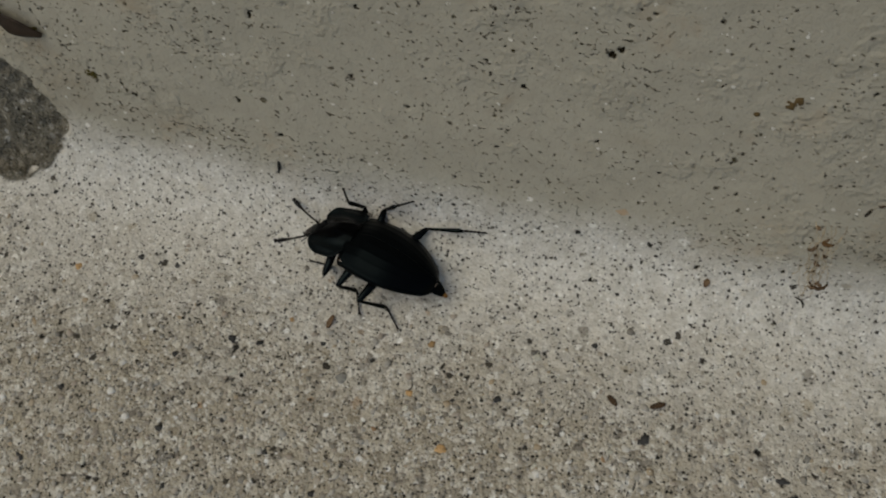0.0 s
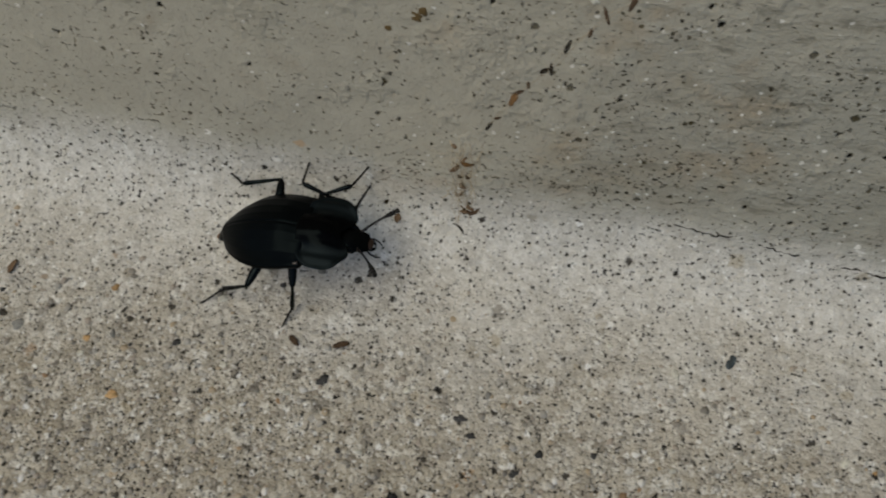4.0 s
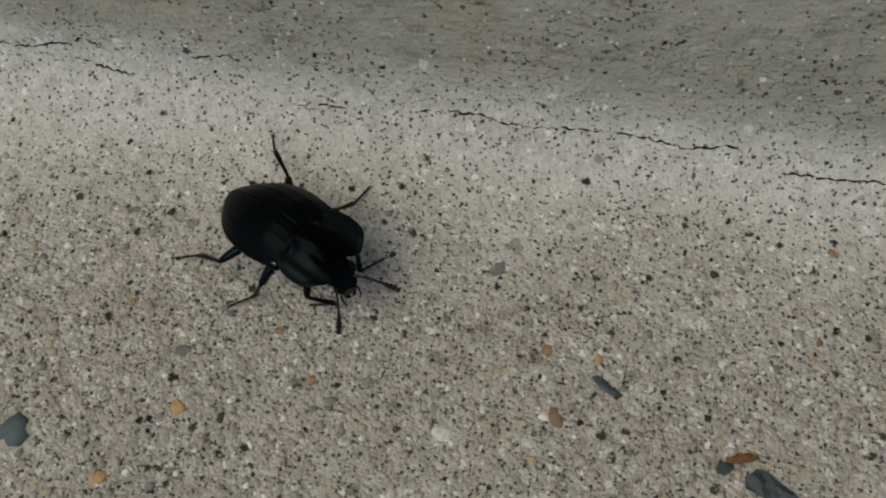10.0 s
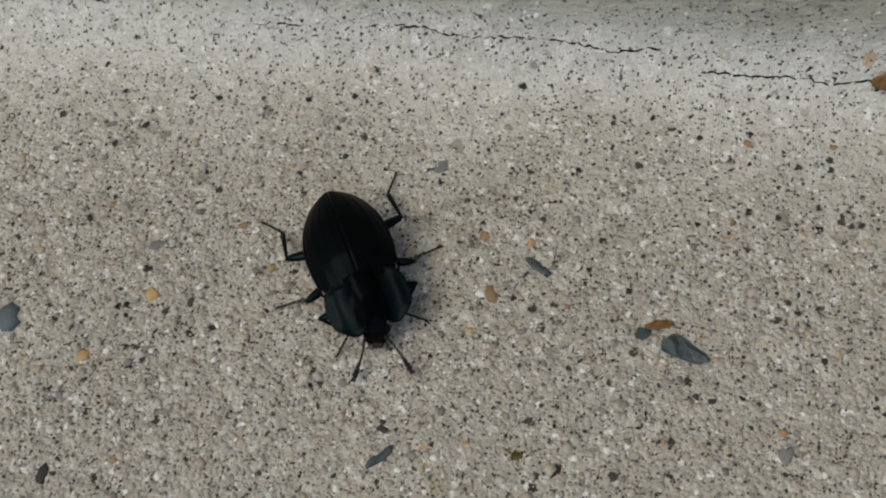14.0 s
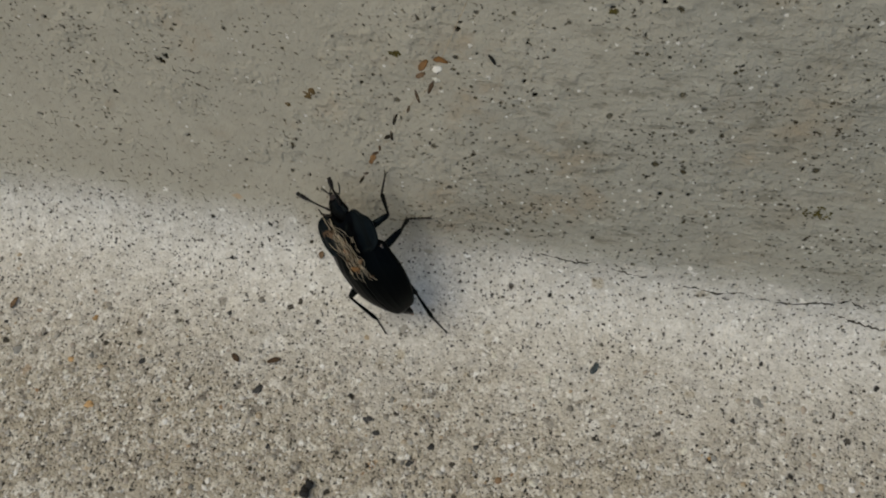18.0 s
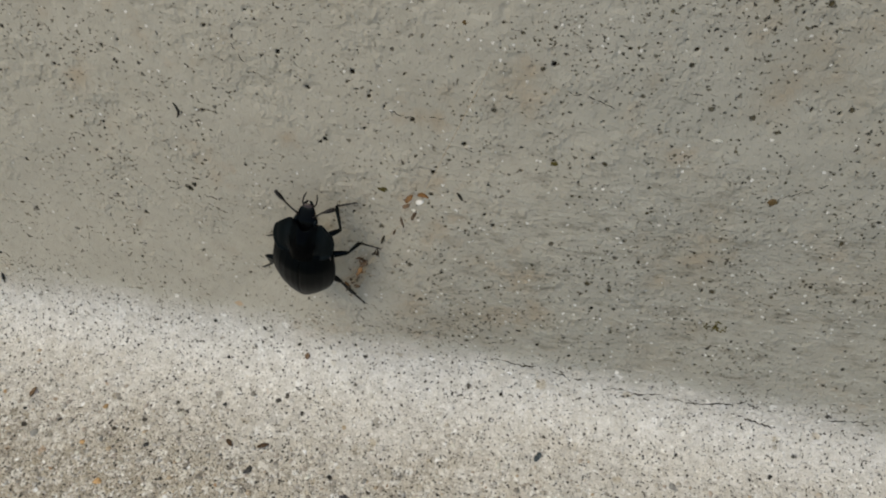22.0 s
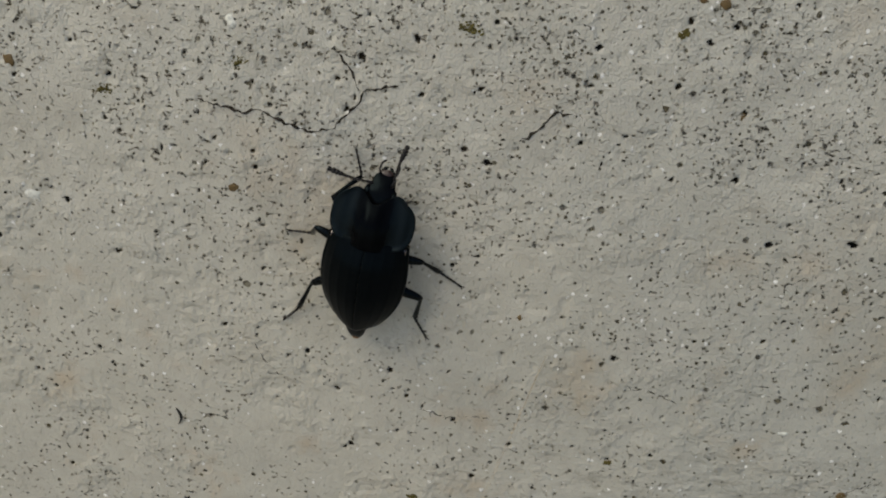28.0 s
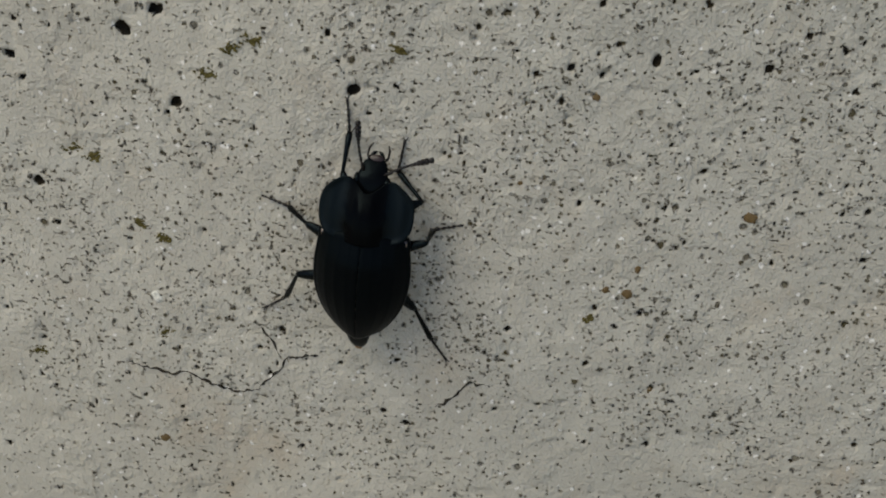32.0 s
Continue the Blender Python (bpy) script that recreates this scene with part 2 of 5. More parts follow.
    streak.inputs["Scale"].default_value = (0.55, 1, 1)
    q = streak.outputs[0]
    colour, h3 = speck_layer(n, p, colour, 0.00085, 0.22, mixed, 0.36, loose, 1.5, 0.65)
    colour, h2 = speck_layer(n, p, colour, 0.00060, 0.36, pale, 0.38, loose, 1.5, 0.55)
    colour, h8 = speck_layer(n, p, colour, 0.00040, 0.13, ((0.0, (0.88, 0.87, 0.83)), (0.6, (0.80, 0.77, 0.69))), 0.34, loose, 1.4, 0.9)
    colour, h6 = speck_layer(n, p, colour, 0.00020, 0.30, pale, 0.36, low, 2.2, 0.7)
    colour, h4 = speck_layer(n, p, colour, 0.00014, 0.34, dark, 0.34, low, 3.0, 0.9)
    colour, h5 = speck_layer(n, p, colour, 0.00023, 0.24, dark, 0.31, low, 3.0, 0.92)
    colour, h7 = speck_layer(n, p, colour, 0.00048, 0.12, dark, 0.30, loose, 1.8, 0.95)
    colour = n.mix(n.math("MULTIPLY", broken, 0.68), colour, n.mix(between(n, n.noise(p, 900, 3), 0.4, 0.6), (0.075, 0.068, 0.05), (0.15, 0.135, 0.10)))
    crowd = n.math("MULTIPLY_ADD", spotted, 0.052, n.math("MULTIPLY", n.math("SUBTRACT", patchy, 0.5), 0.05))
    crowd = n.math("MULTIPLY_ADD", between(n, x, 0.030, -0.010), 0.016, crowd)
    rough = n.math("ADD", n.noise(p, 1500, 2.5, 0.55), crowd)
    dots = n.math("ADD", n.noise(q, 3300, 1.5, 0.5), crowd)
    colour = n.mix(n.math("MULTIPLY", upper, 0.55), colour, n.mix(between(n, n.noise(p, 330, 4, 0.65), 0.35, 0.65), (0.43, 0.402, 0.330), (0.50, 0.470, 0.390)))
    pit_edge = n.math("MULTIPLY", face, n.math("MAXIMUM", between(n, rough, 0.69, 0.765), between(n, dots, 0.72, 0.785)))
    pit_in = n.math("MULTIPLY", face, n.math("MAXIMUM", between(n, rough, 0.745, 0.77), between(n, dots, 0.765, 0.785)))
    # pit hollows blackened in the colour, for their shade and grime
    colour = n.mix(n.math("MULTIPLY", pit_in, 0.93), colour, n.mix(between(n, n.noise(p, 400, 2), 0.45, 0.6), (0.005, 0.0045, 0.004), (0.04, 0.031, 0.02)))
    beyond = n.math("MULTIPLY", upper, n.math("MULTIPLY_ADD", between(n, n.math("ADD", x, n.math("MULTIPLY", blot, 0.08)), 0.004, 0.046), 0.65, 0.35))
    beyond = n.math("MULTIPLY", beyond, n.math("MULTIPLY_ADD", patchy, 0.7, 0.45))
    beyond = n.math("MAXIMUM", beyond, n.math("MULTIPLY", n.math("MULTIPLY", face, weather), n.math("MULTIPLY_ADD", patchy, 0.75, 0.05)))
    # near-black pore floors: painted shade, with some olive grime
    pore_shade = ((0.0, (0.005, 0.0045, 0.004)), (0.6, (0.012, 0.010, 0.008)), (0.84, (0.06, 0.048, 0.022)))
    # pale flecks put the lit rims of pores into the colour
    colour, w0 = speck_layer(n, p, colour, 0.00022, 0.07, ((0.0, (0.66, 0.63, 0.56)), (0.6, (0.78, 0.76, 0.70))), 0.34, n.math("MULTIPLY_ADD", upper, 0.7, n.math("MULTIPLY", face, n.math("MULTIPLY_ADD", weather, 0.6, 0.15))), 2.4, 0.7)
    colour, w1 = pore_layer(n, p, colour, 0.00013, 0.09, pore_shade, 0.36, beyond)
    colour, w2 = pore_layer(n, p, colour, 0.00021, 0.085, pore_shade, 0.34, beyond)
    colour, w3 = pore_layer(n, p, colour, 0.00036, 0.045, pore_shade, 0.31, beyond)
    pit_edge = n.math("MAXIMUM", pit_edge, n.math("MAXIMUM", w1, n.math("MAXIMUM", w2, w3)))
    # pits darkened by their depth: shade and grime put into the colour
    pit_mask = n.add("Attribute")
    pit_mask.attribute_name = "dark_tone"
    grime_shade = between(n, n.math("ADD", pit_mask.outputs["Fac"], n.math("MULTIPLY", n.math("SUBTRACT", n.noise(p, 3000, 3), 0.5), 0.5)), 0.30, 0.55)
    colour = n.mix(n.math("MULTIPLY", grime_shade, 0.97), colour, n.mix(between(n, n.noise(p, 240, 2), 0.4, 0.65), (0.004, 0.0035, 0.003), (0.024, 0.017, 0.008)))
    pits = n.math("MAXIMUM", pit_edge, grime_shade)
    holes = n.math("MAXIMUM", n.math("MAXIMUM", h4, h5), h7)
    grain = n.math("MULTIPLY", n.math("ADD", dome, n.math("MULTIPLY", dome2, 0.8)), n.math("MULTIPLY_ADD", loose, 0.9, 0.12))
    worn = n.math("MULTIPLY", face, n.math("MULTIPLY_ADD", between(n, n.noise(p, 130, 4, 0.65), 0.52, 0.66), -0.55, 0.94))
    height_lines = n.math("MULTIPLY", n.math("MULTIPLY", grain_line, weather), 2.2)
    calm = n.math("SUBTRACT", 1.0, n.math("MULTIPLY", worn, n.math("MULTIPLY_ADD", beyond, -0.7, 1.0)))
    height = n.math("ADD", grain, n.math("MULTIPLY", n.noise(p, 1700, 4, 0.7), n.math("MULTIPLY", calm, 1.2)))
    height = n.math("ADD", height, n.math("MULTIPLY", n.noise(q, 520, 4, 0.65), n.math("MULTIPLY", calm, n.math("MULTIPLY_ADD", face, 1.0, 1.0))))
    height = n.math("ADD", height, n.math("MULTIPLY", n.noise(p, 4200, 2, 0.5), n.math("MULTIPLY_ADD", upper, 0.5, 0.15)))
    height = n.math("ADD", height, height_lines)
    height = n.math("SUBTRACT", height, n.math("MULTIPLY", holes, 1.1))
    height = n.math("SUBTRACT", height, n.math("MULTIPLY", pits, 2.8))
    n.relief(height, 1.0, 0.00024)
    dull = n.math("SUBTRACT", 1.0, n.math("MAXIMUM", holes, pits))
    gloss = n.math("MULTIPLY_ADD", h8, -0.42, n.math("MULTIPLY_ADD", n.noise(p, 300), 0.25, 0.68))
    return n.done(colour, gloss, spec=n.math("MULTIPLY", dull, n.math("MULTIPLY_ADD", h8, 0.3, 0.26)))


CONCRETE = concrete()


def plain(name, colour, rough=0.7, vary=0.25, scale=900, spec=0.5, metal=0.0):
    n = Nodes(name)
    p = n.add("TexCoord").outputs["Object"]
    dark = tuple(c * (1 - vary) for c in colour)
    light = tuple(min(1, c * (1 + vary)) for c in colour)
    tone = n.mix(n.ramp(n.noise(p, scale, 4, 0.6), (0.3, (0, 0, 0)), (0.7, (1, 1, 1))), dark, light)
    n.relief(n.noise(p, scale * 3, 3, 0.6), 0.35, 0.00006)
    return n.done(tone, rough, metal, spec)


def chitin(name, colour, rough, spec):
    """Horny black shell, finely pitted, with a faint blue sheen."""
    n = Nodes(name)
    p = n.add("TexCoord").outputs["Object"]
    tone = n.mix(n.noise(p, 900, 3), tuple(c * 0.6 for c in colour), tuple(c * 1.4 for c in colour))
    pits = n.cells(p, 5200)
    n.relief(n.math("ADD", n.math("MULTIPLY", n.ramp(pits, (0.0, (0, 0, 0)), (0.35, (1, 1, 1))), 0.6), n.noise(p, 3000, 3)), 0.30, 0.00003)
    n.bsdf.inputs["Specular Tint"].default_value = (0.62, 0.90, 1.0, 1)
    return n.done(tone, n.math("MULTIPLY_ADD", n.noise(p, 1300, 3), 0.2, rough - 0.1), 0.0, spec)


def shield_chitin():
    """The neck shield: a polished disc between dull, finely pitted blue-black lobes."""
    n = Nodes("shield_chitin")
    p = n.add("TexCoord").outputs["Object"]
    aside = n.math("ABSOLUTE", n.add("SeparateXYZ", Vector=p).outputs[1])
    lobe = between(n, n.math("ADD", aside, n.math("MULTIPLY", n.math("SUBTRACT", n.noise(p, 700, 3), 0.5), 0.0006)), 0.0013, 0.0021)
    tone = n.mix(lobe, (0.0012, 0.0012, 0.0013), n.mix(n.noise(p, 900, 3), (0.0018, 0.0028, 0.0032), (0.0028, 0.0042, 0.0048)))
    height = n.math("MULTIPLY", n.math("ADD", n.cells(p, 5200), n.noise(p, 3000, 3)), n.math("MULTIPLY_ADD", lobe, 0.7, 0.3))
    n.relief(height, 0.35, 0.00003)
    n.bsdf.inputs["Specular Tint"].default_value = (0.66, 0.90, 1.0, 1)
    return n.done(tone, n.math("MULTIPLY_ADD", lobe, 0.24, 0.20), 0.0, n.math("MULTIPLY_ADD", lobe, 0.07, 0.03))


SHELL = chitin("black_chitin", (0.0012, 0.0016, 0.0018), 0.36, 0.042)
SHEEN = shield_chitin()
GLOSS = chitin("polished_chitin", (0.0018, 0.0018, 0.0019), 0.22, 0.10)
FACE = chitin("glossy_head_chitin", (0.0018, 0.0018, 0.0019), 0.18, 0.05)
LIP = plain("red_brown_chitin", (0.020, 0.009, 0.005), 0.3, 0.5, 900, 0.4)
UNDER = plain("dark_brown_chitin", (0.008, 0.006, 0.005), 0.33, 0.6, 700, 0.22)
BELLY = plain("bronzed_belly", (0.045, 0.028, 0.016), 0.20, 0.9, 1100, 0.9)


def grains(name, stops, rough=0.6):
    """Bits that differ from one to the next."""
    n = Nodes(name)
    p = n.add("TexCoord").outputs["Object"]
    tone = n.ramp(n.add("NewGeometry").outputs["Random Per Island"], *stops)
    tone = n.mix(n.math("MULTIPLY", n.noise(p, 2500, 3), 0.6), tone, (0.34, 0.31, 0.255))
    n.relief(n.noise(p, 4000, 3, 0.6), 0.5, 0.0001)
    return n.done(tone, rough, 0.0, 0.5)


SAND = grains("sand", ((0.0, (0.06, 0.056, 0.05)), (0.10, (0.20, 0.185, 0.155)), (0.25, (0.36, 0.295, 0.235)), (0.45, (0.42, 0.38, 0.31)), (0.62, (0.31, 0.30, 0.275)), (0.78, (0.50, 0.47, 0.41)), (0.90, (0.40, 0.29, 0.16)), (0.935, (0.46, 0.44, 0.39)), (0.955, (0.85, 0.83, 0.78))), 0.4)


def mineral(name, colour, vary=0.3, rough=0.65):
    """A stone's surface: its colour shifts from stone to stone and in blotches over each."""
    n = Nodes(name)
    p = n.add("TexCoord").outputs["Object"]
    own = n.add("ObjectInfo").outputs["Random"]
    tone = n.mix(own, tuple(c * (1 - vary) for c in colour), tuple(min(1, c * (1 + vary)) for c in colour))
    tone = n.mix(between(n, n.noise(p, 1.6, 4, 0.7), 0.4, 0.65), tone, tuple(c * 0.6 for c in colour))
    n.relief(n.noise(p, 6, 4, 0.7), 0.5, 0.00006)
    return n.done(tone, rough, 0.0, 0.4)


STONES = {
    "brown": mineral("brown_stone", (0.30, 0.19, 0.105)), "pale": mineral("pale_stone", (0.60, 0.58, 0.49), 0.2),
    "orange": mineral("orange_stone", (0.46, 0.29, 0.13)), "grey": mineral("grey_stone", (0.21, 0.205, 0.185)),
    "dark": mineral("dark_stone", (0.032, 0.031, 0.03), 0.5), "slate": mineral("slate_stone", (0.12, 0.15, 0.16)),
}
DIRT = plain("packed_dirt", (0.028, 0.023, 0.017), 0.95, 0.6, 2500, 0.1)
RUST = plain("rust_brown_chaff", (0.066, 0.038, 0.018), 0.7, 0.6, 900, 0.3)
TAN = plain("dry_chaff", (0.17, 0.108, 0.062), 0.8, 0.5, 900, 0.2)
SOOT = plain("black_crumb", (0.012, 0.011, 0.010), 0.6, 0.5, 1500, 0.3)
MOSS = plain("olive_moss", (0.085, 0.070, 0.022), 0.95, 0.6, 1500, 0.1)
CHIP = plain("slate_chip", (0.045, 0.058, 0.062), 0.6, 0.7, 900, 0.35)
AMBER = plain("amber_chaff", (0.16, 0.078, 0.022), 0.6, 0.6, 900, 0.3)
STAIN = plain("ochre_stone", (0.105, 0.066, 0.022), 0.6, 0.6, 1200, 0.3)
PALE_CHAFF = plain("bleached_chaff", (0.72, 0.69, 0.62), 0.7, 0.15, 900, 0.2)
STRAW = plain("straw_thread", (0.36, 0.29, 0.19), 0.45, 0.5, 900, 0.5)

# ---- structure ----
def waves(x, s, size, seed):
    """Smooth noise over the plane, about -1 to 1, with bumps of that size."""
    rng = np.random.default_rng(seed)
    table = rng.random((256, 256)) * 2 - 1
    u, v = x / size + 900.5, s / size + 900.5
    i, j = np.floor(u).astype(int), np.floor(v).astype(int)
    f, g = u - i, v - j
    f, g = f * f * (3 - 2 * f), g * g * (3 - 2 * g)
    a, b = table[i % 256, j % 256], table[(i + 1) % 256, j % 256]
    c, d = table[i % 256, (j + 1) % 256], table[(i + 1) % 256, (j + 1) % 256]
    return (a * (1 - f) + b * f) * (1 - g) + (c * (1 - f) + d * f) * g


def lift_of(x, s):
    """How far the cast surface stands off its ideal section."""
    near = np.clip(1.3 - np.abs(x - 0.05) / 0.2, 0, 1)
    h = 0.00035 * waves(x, s, 0.017, 1) + 0.00016 * waves(x, s, 0.006, 2) + (0.00011 * waves(x, s, 0.0022, 3) + 0.00008 * waves(x, s, 0.0010, 4)) * np.clip(1 - s / 0.008, 0.28, 1)
    d = np.hypot(x - PATCH[0], s - PATCH[1]) + 0.0009 * waves(x, s, 0.0016, 7)
    deep = np.clip((PATCH[2] - d) / 0.0005, 0, 1)
    h = h - deep * (0.0024 - 0.0008 * waves(x, s, 0.0013, 8))
    sandy = np.clip(-s / 0.012, 0, 1)
    h = h + sandy * 0.00006 * waves(x, s, 0.0007, 9)
    high = np.clip((s - 0.03) / 0.03, 0, 1)
    h = h - high * 0.00017 * np.clip(waves(x, s, 0.0011, 10) - 0.35, 0, 1) / 0.65
    return h * near


def steps(fine_from, fine_to, fine, far_from, far_to):
    """Coordinates that are close together in the middle and spread outwards."""
    out = list(np.arange(fine_from, fine_to + fine / 2, fine))
    d, lo = fine, fine_from
    while lo > far_from:
        d *= 1.35
        lo = max(lo - d, far_from)
        out.insert(0, lo)
    d, hi = fine, fine_to
    while hi < far_to:
        d *= 1.35
        hi = min(hi + d, far_to)
        out.append(hi)
    return np.array(out)


# large pores of the curb face: x, s and width in millimetres
BIG_PORES = [(34.8, 79.1, 0.63), (15.9, 65.1, 0.51), (11.5, 78.3, 0.44), (6.4, 76.9, 0.62), (30.7, 51.7, 0.48), (56.6, 47.3, 0.56), (51.3, 58.5, 0.58), (63.9, 72.2, 0.67), (58.9, 61.2, 0.46), (59.3, 84.6, 0.63), (53.3, 92.2, 0.71), (55.2, 90.5, 0.72), (20.3, 56.2, 0.53), (53.1, 86.6, 0.52), (71.4, 73, 1.14), (30.1, 88.9, 0.91), (2.3, 78.2, 0.45), (24.3, 44.4, 0.57), (12.3, 113.7, 1.5), (15.2, 115.4, 1.18), (16.5, 107.9, 1.1), (3.1, 108.9, 0.75), (2.3, 110.9, 0.96), (55.6, 114.2, 1.2), (64.2, 114.2, 0.71), (66.7, 117, 0.61), (69.6, 115.9, 0.57), (3.4, 99.6, 0.88), (25.5, 95.1, 0.46), (11.3, 94.8, 0.43)]
BIG_PORES += [(42.8, 101.7, 0.38), (31.6, 110.1, 1.22), (60, 99.1, 0.44), (23.7, 72.9, 0.41), (73, 78.3, 0.51), (6.5, 35, 0.65), (61.9, 24.5, 0.5), (25, 45, 0.51), (35.7, 49.1, 0.54), (8.8, 39.2, 0.63), (59.1, 24.1, 0.5), (45.7, 35.2, 0.64), (5.8, 34.2, 0.77), (-28.6, 32, 0.79), (-4.1, 20.2, 0.52), (-44.3, 18.7, 0.59), (-32, 20.4, 0.56), (56.1, 17.8, 0.42), (78.9, 12.4, 0.48), (72, 29.7, 0.65), (74.5, 19.8, 0.4), (135.7, 18.3, 0.56), (137.3, 18.7, 0.46), (104.5, 12.4, 0.47), (108, 11.2, 0.42), (122.7, 12.6, 0.36), (95.8, 19.1, 0.46), (117.8, 22.2, 0.43)]


def pit_rows():
    """Pores left by air in the cement: few and small low on the face, crowded in patches higher up."""
    rng = np.random.default_rng(12)
    rows = [(x * MM, s * MM, size * 0.5 * MM, 1.0) for x, s, size in BIG_PORES]
    x, s = rng.uniform(-0.07, 0.17, 90000), rng.uniform(0.004, 0.135, 90000)
    crowd = 0.5 + 0.5 * waves(x, s, 0.011, 21) + 0.35 * waves(x, s, 0.004, 22)
    up = np.clip((s - 0.025) / 0.045, 0, 1)
    keep = rng.random(90000) < 0.012 + up * (0.035 + 0.05 * np.clip((s - 0.07) / 0.03, 0, 1)) * np.clip(crowd, 0, 1) ** 2
    x, s = x[keep], s[keep]
    r = (0.00011 + 0.00020 * rng.random(len(x)) ** 3) * (1 + 0.15 * np.clip((s - 0.03) / 0.04, 0, 1))
    rows += list(zip(x, s, r, np.where(rng.random(len(x)) < 0.75, rng.uniform(0.55, 1.0, len(x)), 0.1)))
    return rows


def sink(x, s, h, dark_tone):
    """Sinks the pores into a grid of heights, and tells how dark shade and grime make each."""
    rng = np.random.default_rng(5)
    for px, ps, r, grime_shade in pit_rows():
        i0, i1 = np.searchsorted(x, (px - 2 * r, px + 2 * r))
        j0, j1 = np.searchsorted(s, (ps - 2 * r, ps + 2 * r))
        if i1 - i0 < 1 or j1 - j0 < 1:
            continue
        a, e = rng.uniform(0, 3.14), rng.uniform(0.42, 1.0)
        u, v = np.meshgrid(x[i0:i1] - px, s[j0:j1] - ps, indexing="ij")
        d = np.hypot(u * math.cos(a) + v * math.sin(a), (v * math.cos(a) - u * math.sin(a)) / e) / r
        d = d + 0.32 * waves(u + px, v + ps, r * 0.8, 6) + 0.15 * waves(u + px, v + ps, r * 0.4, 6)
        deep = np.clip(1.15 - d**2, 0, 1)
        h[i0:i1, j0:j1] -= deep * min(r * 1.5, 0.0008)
        dark_tone[i0:i1, j0:j1] = np.maximum(dark_tone[i0:i1, j0:j1], np.clip(1.5 * deep, 0, 1) * grime_shade)


def sheet(name, xs, ss, material, pores=False):
    x, s = np.meshgrid(xs, ss, indexing="ij")
    y, z, ny, nz = section(s)
    h = lift_of(x, s) - (0 if pores else np.clip(s, 0, 1) * 0.12)
    dark_tone = np.zeros_like(h)
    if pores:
        sink(xs, ss, h, dark_tone)
    v = np.stack([x, y + ny * h, z + nz * h], -1).reshape(-1, 3)
    a = np.arange(len(xs) * len(ss)).reshape(len(xs), len(ss))
    q = np.stack([a[:-1, :-1], a[1:, :-1], a[1:, 1:], a[:-1, 1:]], -1).reshape(-1, 4)
    me = bpy.data.meshes.new(name)
    me.vertices.add(len(v))
    me.vertices.foreach_set("co", v.astype(np.float32).ravel())
    me.loops.add(q.size)
    me.loops.foreach_set("vertex_index", q.astype(np.int32).ravel())
    me.polygons.add(len(q))
    me.polygons.foreach_set("loop_start", np.arange(0, q.size, 4, dtype=np.int32))
    me.polygons.foreach_set("use_smooth", np.ones(len(q), bool))
    me.update()
    # the painted darkness of the pits, read by the concrete's colour
    me.attributes.new("dark_tone", "FLOAT", "POINT").data.foreach_set("value", dark_tone.astype(np.float32).ravel())
    me.materials.append(material)
    return new(name, me)


XS = np.unique(np.concatenate([steps(-0.085, -0.014, 0.0003, -40, -0.014), steps(-0.014, 0.082, 0.0002, -0.014, 0.082), steps(0.082, 0.185, 0.0003, 0.082, 40)]).round(7))
XS = XS[np.insert(np.diff(XS) > 0.00005, 0, True)]
SS = np.unique(np.concatenate([steps(0.0, 0.036, 0.00025, 0.0, 0.036), steps(0.036, 0.128, 0.0002, 0.036, 0.32)]).round(7))
SS = SS[np.insert(np.diff(SS) > 0.00005, 0, True)]
floor = tagged(sheet("pavement", XS, steps(-0.0849, 0.0, 0.0003, -40, 0.0006), CONCRETE),
               "grey concrete floor slab with exposed sand grains", "pavement", kind="structure")
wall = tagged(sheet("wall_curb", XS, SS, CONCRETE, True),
              "grey cement curb face, pitted, cracked at its foot", "wall", kind="structure")

# the body of the curb behind its face, with a flat top
y_top, z_top, _, _ = (float(v) for v in section(0.3205))
outline = [(y_top + 0.001, z_top - 0.004), (y_top + 0.003, z_top - 0.002), (40.0, z_top - 0.002), (40.0, 0.0), (0.03, 0.0), (0.03, 0.02)]
bm = bmesh.new()
ends = [[bm.verts.new((x, y, z)) for y, z in outline] for x in (-40.0, 40.0)]
for k in range(len(outline)):
    bm.faces.new((ends[0][k], ends[0][k - 1], ends[1][k - 1], ends[1][k]))
bm.faces.new(ends[0])
bm.faces.new(ends[1][::-1])
bmesh.ops.recalc_face_normals(bm, faces=bm.faces)
block = bpy.data.meshes.new("curb_block")
bm.to_mesh(block)
bm.free()
block.materials.append(CONCRETE)
tagged(new("curb_block", block), "plain grey concrete body of the curb behind its face", "curb", kind="structure")

# ---- helpers for things ----
def part(name, bm, material, parent=None, label="", smooth=True):
    me = bpy.data.meshes.new(name)
    bmesh.ops.recalc_face_normals(bm, faces=bm.faces)
    bm.to_mesh(me)
    bm.free()
    me.materials.append(material)
    if smooth:
        me.polygons.foreach_set("use_smooth", np.ones(len(me.polygons), bool))
    ob = new(name, me)
    if parent is not None:
        ob.parent = parent
    return tagged(ob, label)


def loft(rings, cap=True, bm=None):
    """A skin over closed rings of points."""
    bm = bm or bmesh.new()
    rows = [[bm.verts.new(p) for p in ring] for ring in rings]
    for a, b in zip(rows, rows[1:]):
        for k in range(len(a)):
            bm.faces.new((a[k], a[(k + 1) % len(a)], b[(k + 1) % len(a)], b[k]))
    if cap:
        for row in (rows[0][::-1], rows[-1]):
            bm.faces.new(row)
    return bm


